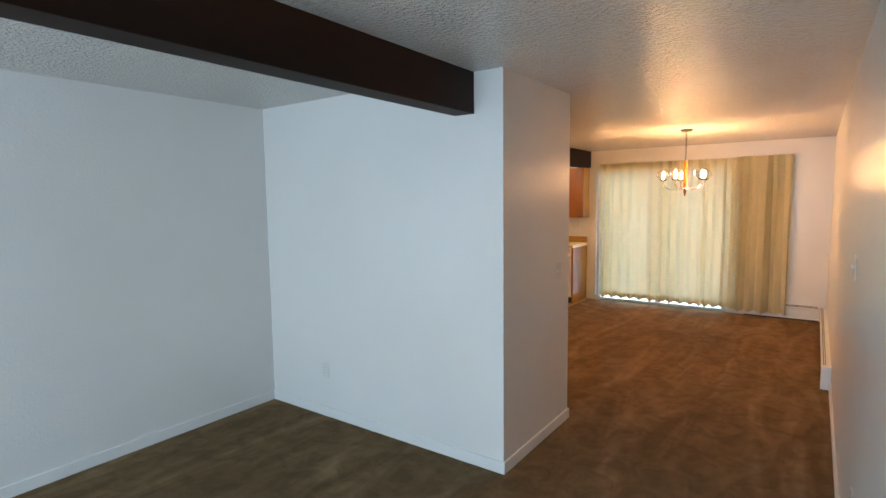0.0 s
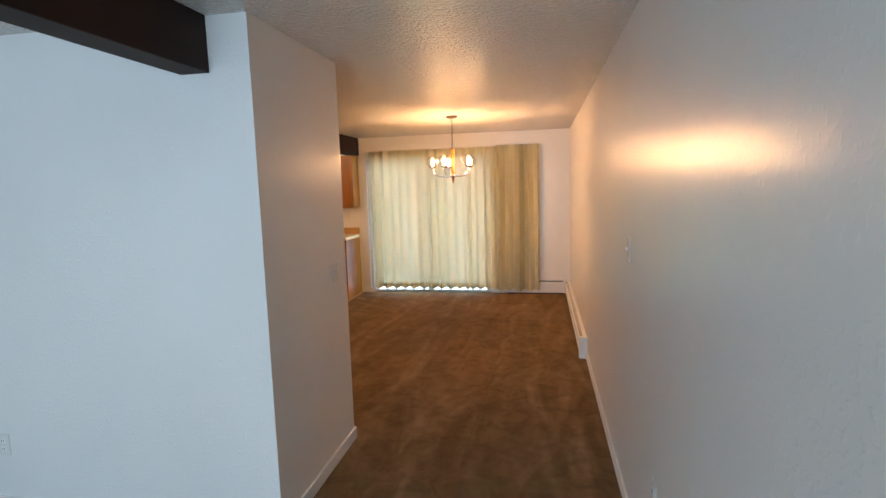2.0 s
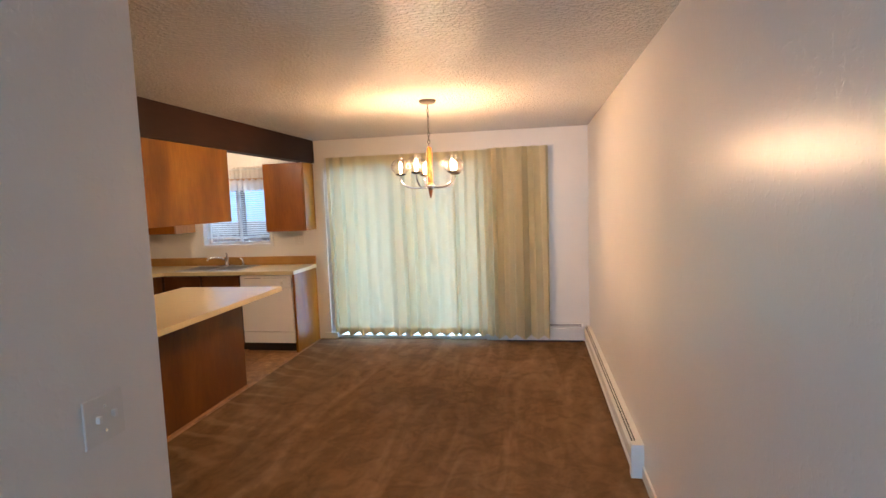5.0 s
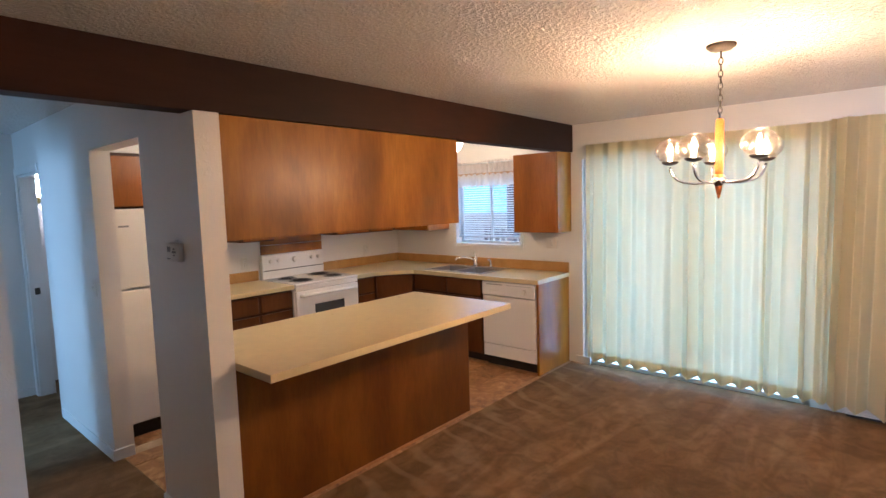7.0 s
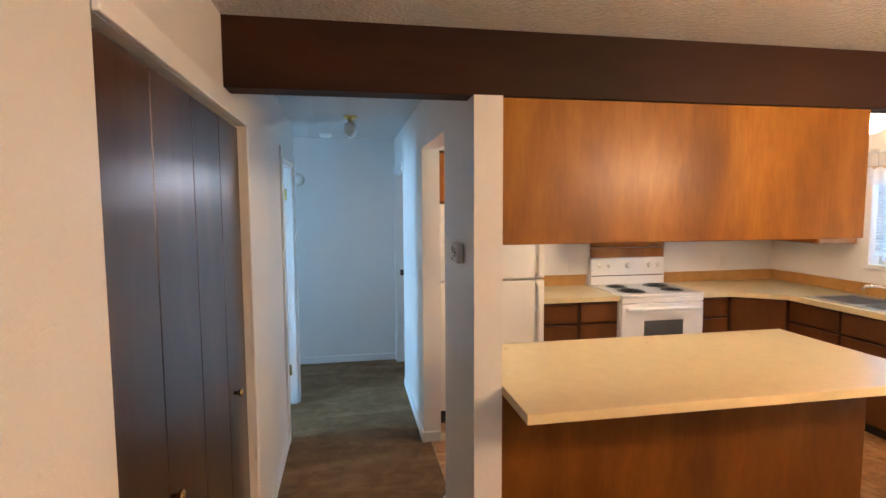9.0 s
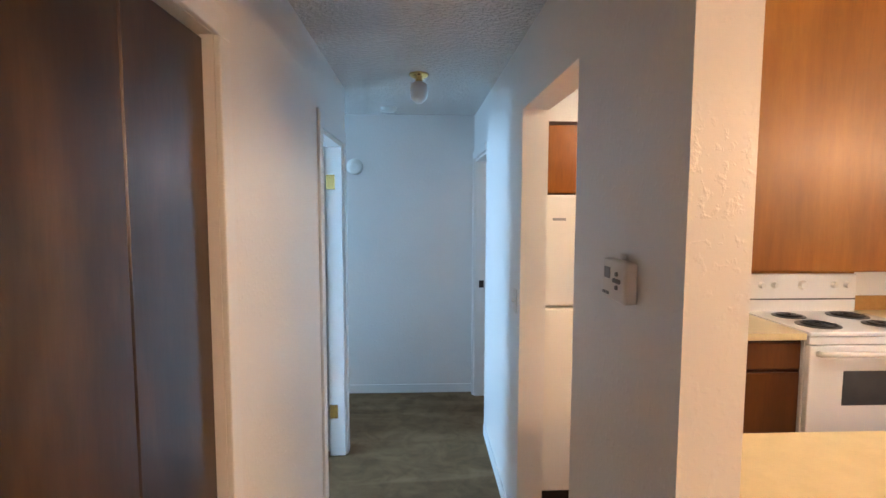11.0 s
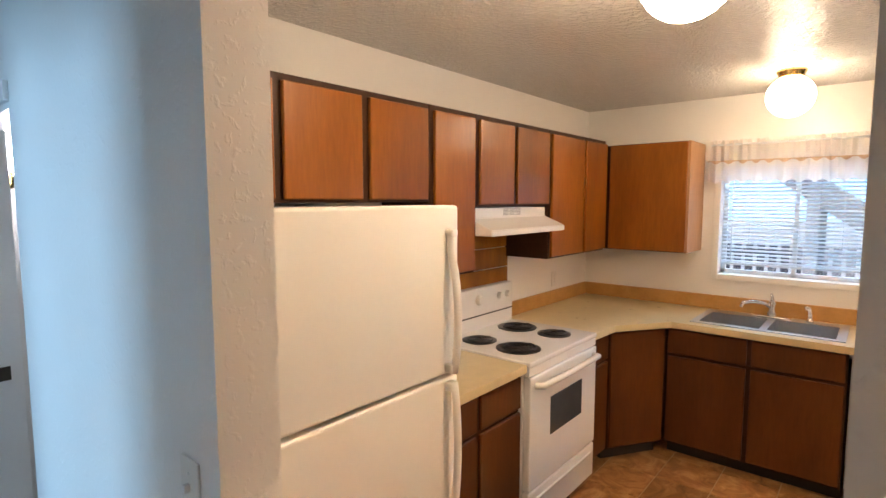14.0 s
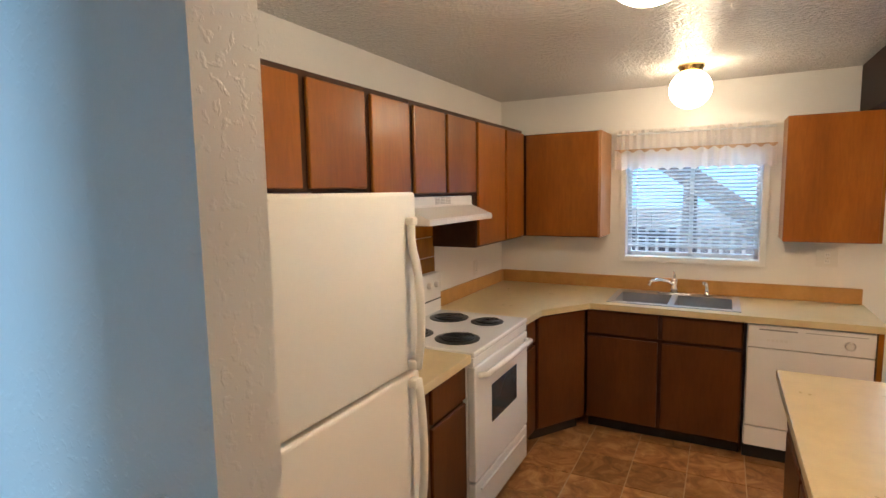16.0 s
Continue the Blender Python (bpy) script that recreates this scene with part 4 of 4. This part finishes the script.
part("hub", lathe([(0.02, 0), (0.034, -0.008), (0.034, -0.016), (0.026, -0.03), (0.018, -0.045)], CX, CY, H - 0.625, 20), CHROME, t, smooth=True)
part("finial", lathe([(0.022, 0), (0.023, -0.03), (0.010, -0.095), (0.006, -0.10), (0.008, -0.108), (0.002, -0.118)], CX, CY, H - 0.612, 16), TEAK, t, "turned teak finial", smooth=True)
R = 0.225
ZC = H - 0.545
for k in range(5):
    a = radians(72 * k + 39.6)
    ca, sa = math.cos(a), math.sin(a)
    pts = []
    for j in range(15):
        u = j / 14
        ang = math.pi * (0.5 + 0.0) * u
        r = 0.02 + (R - 0.02) * math.sin(ang * 0.98) ** 0.9
        z = ZC - 0.125 + 0.02 * (1 - u) - 0.0 + (0.125 - 0.02) * (1 - math.cos(ang)) ** 1.4
        pts.append((CX + r * ca, CY + r * sa, z))
    arm = part("arm", tube(pts, 0.0065, 8), CHROME, t, smooth=True)
    x, y = CX + R * ca, CY + R * sa
    part("cup", lathe([(0.008, -0.012), (0.030, -0.006), (0.042, 0.004), (0.040, 0.008), (0.012, 0.006)], x, y, ZC, 20), BRONZE, arm, smooth=True)
    part("bulb", lathe([(0.009, 0.006), (0.009, 0.03), (0.012, 0.048), (0.011, 0.075), (0.003, 0.098)], x, y, ZC, 14), BULB, arm, "glowing candle bulb", smooth=True)
    prof = [(0.036, 0.008)]
    for j in range(2, 15):
        th = math.pi * j / 15
        prof.append((0.074 * math.sin(th), 0.062 - 0.060 * math.cos(th)))
    prof.append((0.022, 0.122))
    g = bmesh.new()
    rings = [[g.verts.new((x + r * math.cos(2 * math.pi * q / 24), y + r * math.sin(2 * math.pi * q / 24), ZC + z)) for q in range(24)] for r, z in prof]
    for p, q in zip(rings, rings[1:]):
        for w in range(24):
            g.faces.new((p[w], p[(w + 1) % 24], q[(w + 1) % 24], q[w]))
    bmesh.ops.recalc_face_normals(g, faces=g.faces)
    part("globe", g, GLOBEGLASS, arm, "clear glass globe", smooth=True).visible_shadow = False
    point("chandelier_bulb", x, y, ZC + 0.06, CHAND_W, (1.0, 0.58, 0.28), 0.03)

# ---- ceiling lamps ----
for x, y in ((-4.17, 5.35), (-4.18, 7.40)):
    t = thing("ceiling_lamp", x, y, HK, "round white glass globe ceiling lamp, lit", "ceiling lamp", "kitchen globe lamps")
    part("base", lathe([(0.075, 0), (0.075, -0.012), (0.06, -0.03), (0.06, -0.045)], x, y, HK, 28), BRASS, t, "brass base", smooth=True)
    part("globe", ball(x, y, HK - 0.142, 0.12, 0.95), GLOBE if y < 6 else GLOBE_DIM, t, "glowing opal glass globe", smooth=True)
t = thing("ceiling_lamp", -5.27, 3.824, H, "small frosted ceiling lamp with brass base, unlit", "ceiling lamp")
part("base", lathe([(0.055, 0), (0.058, -0.008), (0.045, -0.022), (0.022, -0.03), (0.020, -0.05)], -5.27, 3.824, H, 24), BRASS, t, "brass base", smooth=True)
part("shade", lathe([(0.022, -0.045), (0.045, -0.06), (0.052, -0.10), (0.045, -0.14), (0.02, -0.165), (0.002, -0.17)], -5.27, 3.824, H, 24), FROST, t, "frosted ribbed glass shade", smooth=True)

# ---- closet doors ----
t = thing("closet_door", (CX0 + CX1) / 2, YC - 0.04, 0, "dark walnut bifold closet doors, closed", "closet door")
pw = (CX1 - CX0) / 4
for k in range(4):
    pn = part("panel", box(CX0 + k * pw + 0.002, CX0 + (k + 1) * pw - 0.002, YC - 0.055, YC - 0.025, 0.012, CZ - 0.008, 0.003, 1), CLOSET, t)
    if k in (0, 2):
        x = (-3.235, 0, -2.46)[k]
        part("knob", lathe([(0.008, 0), (0.008, 0.016), (0.016, 0.022), (0.016, 0.03), (0.008, 0.034)], x, YC - 0.025, 0.915, 16, Matrix.Rotation(radians(-90), 4, "X")), BRASS, pn, "small brass knob", smooth=True)
structure("wall_closet_back", solid(XL, XL + 0.05, YP + 0.1, YC - 0.1, 0, OUT), WALL, W1, "wall")

# ---- hall doors ----
t = thing("door_2", DX0, YC - 0.1, 0, "dark wooden bedroom door, standing open", "door")
t["kind"] = "structure"
part("leaf", box(DX0 + 0.022, DX0 + 0.057, YC - 0.80, YC - 0.125, 0.01, DZ - 0.03, 0.003), CLOSET, t)
for y0, y1 in ((DX0 + 0.0005, DX0 + 0.02), (DX1 - 0.02, DX1 - 0.0005)):
    part("jamb", box(y0, y1, YC - 0.10, YC - 0.0005, 0, DZ - 0.02, 0.002), TRIM, t)
part("head_jamb", box(DX0 + 0.0005, DX1 - 0.0005, YC - 0.10, YC - 0.0005, DZ - 0.0195, DZ - 0.0005, 0.002), TRIM, t)
for z in (1.72, 0.25):
    part("hinge", box(DX0 + 0.0205, DX0 + 0.0225, YC - 0.098, YC - 0.045, z, z + 0.09), BRASS, t, "brass hinge leaf")
t = thing("door_3", BX0, YH, 0, "white bathroom door jamb with strike plate", "door frame")
t["kind"] = "structure"
for x0, x1 in ((BX0 + 0.0005, BX0 + 0.02), (BX1 - 0.02, BX1 - 0.0005)):
    part("jamb", box(x0, x1, YH + 0.0005, YK - 0.0005, 0, 1.98, 0.002), TRIM, t)
part("head_jamb", box(BX0 + 0.0005, BX1 - 0.0005, YH + 0.0005, YK - 0.0005, 1.9805, 1.9995, 0.002), TRIM, t)
part("strike_plate", box(BX0 + 0.0205, BX0 + 0.0225, YH + 0.035, YH + 0.075, 0.935, 0.995), BRONZE, t, "dark metal strike plate")

# bathroom sconce seen through the open door
t = thing("wall_sconce", -7.0, 4.49, 1.85, "white glass wall sconce on brass arm, lit", "wall lamp")
part("backplate", lathe([(0.04, 0), (0.04, 0.008), (0.025, 0.016)], -6.999, 4.49, 1.79, 20, Matrix.Rotation(radians(90), 4, "Y")), BRASS, t)
part("arm", tube([(-6.985, 4.49, 1.79), (-6.93, 4.49, 1.765), (-6.90, 4.49, 1.785), (-6.89, 4.49, 1.83)], 0.007), BRASS, t, smooth=True)
part("shade", lathe([(0.03, 0), (0.036, 0.05), (0.04, 0.15), (0.02, 0.152)], -6.89, 4.49, 1.83, 18), SCONCE, t, "glowing white glass shade", smooth=True)

# ---- small fittings ----
def plate(kind, label, c, n, switch, gangs=1):
    """Cover plate at c on a wall whose outward normal is n ('x', '-x', 'y', '-y')."""
    t = thing(kind, *c, label, kind.replace("_", " "))
    m = {"-y": Matrix(), "y": Matrix.Rotation(math.pi, 4, "Z"), "x": Matrix.Rotation(math.pi / 2, 4, "Z"), "-x": Matrix.Rotation(-math.pi / 2, 4, "Z")}[n]
    m = Matrix.Translation(c) @ m

    def lay(bm):
        bmesh.ops.transform(bm, matrix=m, verts=bm.verts)
        return bm

    part("cover", lay(box(-0.036 - 0.023 * (gangs - 1), 0.036 + 0.023 * (gangs - 1), -0.006, -0.0005, -0.058, 0.058, 0.003)), PLASTIC, t)
    if switch:
        for g in range(gangs):
            gx = 0.046 * (g - (gangs - 1) / 2)
            part("toggle", lay(box(gx - 0.005, gx + 0.005, -0.018, -0.0065, -0.004, 0.012, 0.001, 1)), TRIM, t)
    else:
        for z in (-0.022, 0.022):
            part("socket", lay(box(-0.015, 0.015, -0.0085, -0.0065, z - 0.013, z + 0.013, 0.0006, 1)), TRIM, t)
            part("slot", lay(box(-0.007, -0.005, -0.0095, -0.0086, z - 0.004, z + 0.006)), BLACK, t)
            part("slot", lay(box(0.005, 0.007, -0.0095, -0.0086, z - 0.004, z + 0.006)), BLACK, t)
    for z in ((-0.03, 0.03) if switch else (0,)):
        part("screw", lay(lathe([(0.003, -0.001), (0.003, 0.001)], 0, -0.0065, z, 10, Matrix.Rotation(radians(90), 4, "X"))), CHROME, t)
    return t


plate("light_switch", "white toggle light switch on the dining wall", (0, 2.85, 1.295), "-x", True)
plate("wall_outlet", "white electrical outlet low on the dining wall", (0, 2.2, 0.44), "-x", False)
plate("light_switch", "white double toggle light switch on the closet block", (XP, 3.14, 1.13), "x", True, 2)
plate("wall_outlet", "white electrical outlet on the living room wall", (-3.15, YP, 0.36), "-y", False)
plate("light_switch", "white toggle light switch in the hall", (-4.70, YH, 1.165), "-y", True)
plate("wall_outlet", "white electrical outlet over the worktop", (XW, 5.85, 1.10), "x", False)
plate("wall_outlet", "white electrical outlet beside the window wall corner", (XW, 7.45, 1.10), "x", False)
plate("wall_outlet", "white electrical outlet under the wall cabinet", (-3.37, YE, 1.205), "-y", False, 2)

t = thing("thermostat", -3.362, YH, 1.458, "white digital wall thermostat with grey display", "thermostat")
TX, TZ = -3.362, 1.458
bd = part("body", box(TX - 0.064, TX + 0.066, YH - 0.032, YH - 0.001, TZ - 0.046, TZ + 0.046, 0.007, 3), PLASTIC, t)
part("display", box(TX - 0.05, TX - 0.014, YH - 0.0335, YH - 0.0322, TZ + 0.002, TZ + 0.028, 0.0005, 1), GREY, bd, "grey display")
for dx, dz in ((0.027, 0.017), (0.013, 0.002), (0.027, 0.002), (0.041, 0.002), (0.027, -0.013)):
    part("button", lathe([(0.0052, 0), (0.0052, 0.003), (0.004, 0.005)], TX + dx, YH - 0.032, TZ + dz, 14, Matrix.Rotation(radians(90), 4, "X")), GREY, bd)
for dx in (-0.048, -0.026):
    part("button", box(TX + dx - 0.007, TX + dx + 0.007, YH - 0.035, YH - 0.0322, TZ - 0.035, TZ - 0.028, 0.0008, 1), GREY, bd)
part("wire_clip", box(TX - 0.01, TX + 0.006, YH - 0.014, YH - 0.001, TZ + 0.0465, TZ + 0.06, 0.003), PLASTIC, t)
t = thing("smoke_detector", -6.34, 3.59, H, "round white smoke detector on the ceiling", "smoke detector")
part("cover", lathe([(0.062, 0), (0.062, -0.018), (0.045, -0.032), (0.01, -0.034)], -6.34, 3.59, H, 28), PLASTIC, t, smooth=True)
t = thing("smoke_alarm", XHE, 3.29, 1.94, "round white smoke alarm on the hall wall", "smoke alarm")
part("cover", lathe([(0.068, 0), (0.068, 0.015), (0.05, 0.032), (0.012, 0.036)], XHE + 0.001, 3.29, 1.94, 28, Matrix.Rotation(radians(90), 4, "Y")), PLASTIC, t, smooth=True)
part("ring", lathe([(0.03, 0), (0.03, 0.003), (0.024, 0.004)], XHE + 0.0335, 3.29, 1.94, 24, Matrix.Rotation(radians(90), 4, "Y")), TRIM, t)

# ---- outside ----
t = thing("outdoor_stair", -4.1, 12.2, -0.15, "weathered grey wooden outdoor staircase of the next building", "staircase")
SA = math.atan2(-2.29, 3.1)
for y in (12.0, 12.95):
    bm = box(0, 3.85, y, y + 0.05, -0.15, 0.15, 0.008, 1)
    bmesh.ops.transform(bm, matrix=Matrix.Translation((-4.8, 0, 2.12)) @ Matrix.Rotation(-SA, 4, "Y"), verts=bm.verts)
    part("stringer", bm, FENCEW, t)
for x, y in ((-4.48, 11.86), (-4.48, 13.02), (-6.5, 11.86), (-6.5, 13.02)):
    part("post", box(x, x + 0.14, y, y + 0.12, -0.15, 3.2, 0.01), FENCEW, t)
part("landing", box(-6.6, -4.7, 11.85, 13.15, 2.12, 2.25, 0.01), FENCEW, t)
for k in range(10):
    part("step", box(-4.75 + k * 0.28, -4.45 + k * 0.28, 12.05, 12.95, 1.98 - k * 0.207, 2.02 - k * 0.207, 0.005), FENCEW, t)
structure("backdrop", box(-60, 60, 60, 60.2, -0.6, 30), BACKDROP, "bright hazy sky far behind the yard", "backdrop")
t = thing("fence", -4, 14.5, -0.15, "weathered grey picket fence behind the yard", "fence")
for z in (0.15, 0.75):
    part("rail", box(-9, 1, 14.52, 14.56, z, z + 0.08, 0.004, 1), FENCEW, t)
for k in range(56):
    part("board", box(-9 + k * 0.18, -8.88 + k * 0.18, 14.49, 14.515, -0.15, 0.93 + 0.02 * math.sin(k * 1.7), 0.004, 1), FENCEW, t)

# ---- vinyl tiles ----
TS = 0.305
me = None
nx, ny = 9, 13
for i in range(nx):
    for j in range(ny):
        x0, y0 = XW + i * TS, YH + 0.05 + j * TS
        x1, y1 = min(x0 + TS, -3.15), min(y0 + TS, YE)
        if j == 0:
            if x1 < -4.6 or x0 > -3.77:
                y0 = YK
            elif x0 < -4.6:
                x0 = -4.6
            elif x1 > -3.77:
                x1 = -3.77
        if x1 - x0 < 0.02 or y1 - y0 < 0.02:
            continue
        whole = abs(x1 - x0 - TS) < 1e-6 and abs(y1 - y0 - TS) < 1e-6
        if whole and me:
            ob = new("tile", me)
        else:
            bm = box(0.003, x1 - x0 - 0.003, 0.003, y1 - y0 - 0.003, -0.0025, 0.0)
            ob = finish("tile", bm, VINYL, False)
            if whole:
                me = ob.data
        ob.parent = fl
        ob.location = Vector((x0, y0, 0)) - BASE[fl.name]
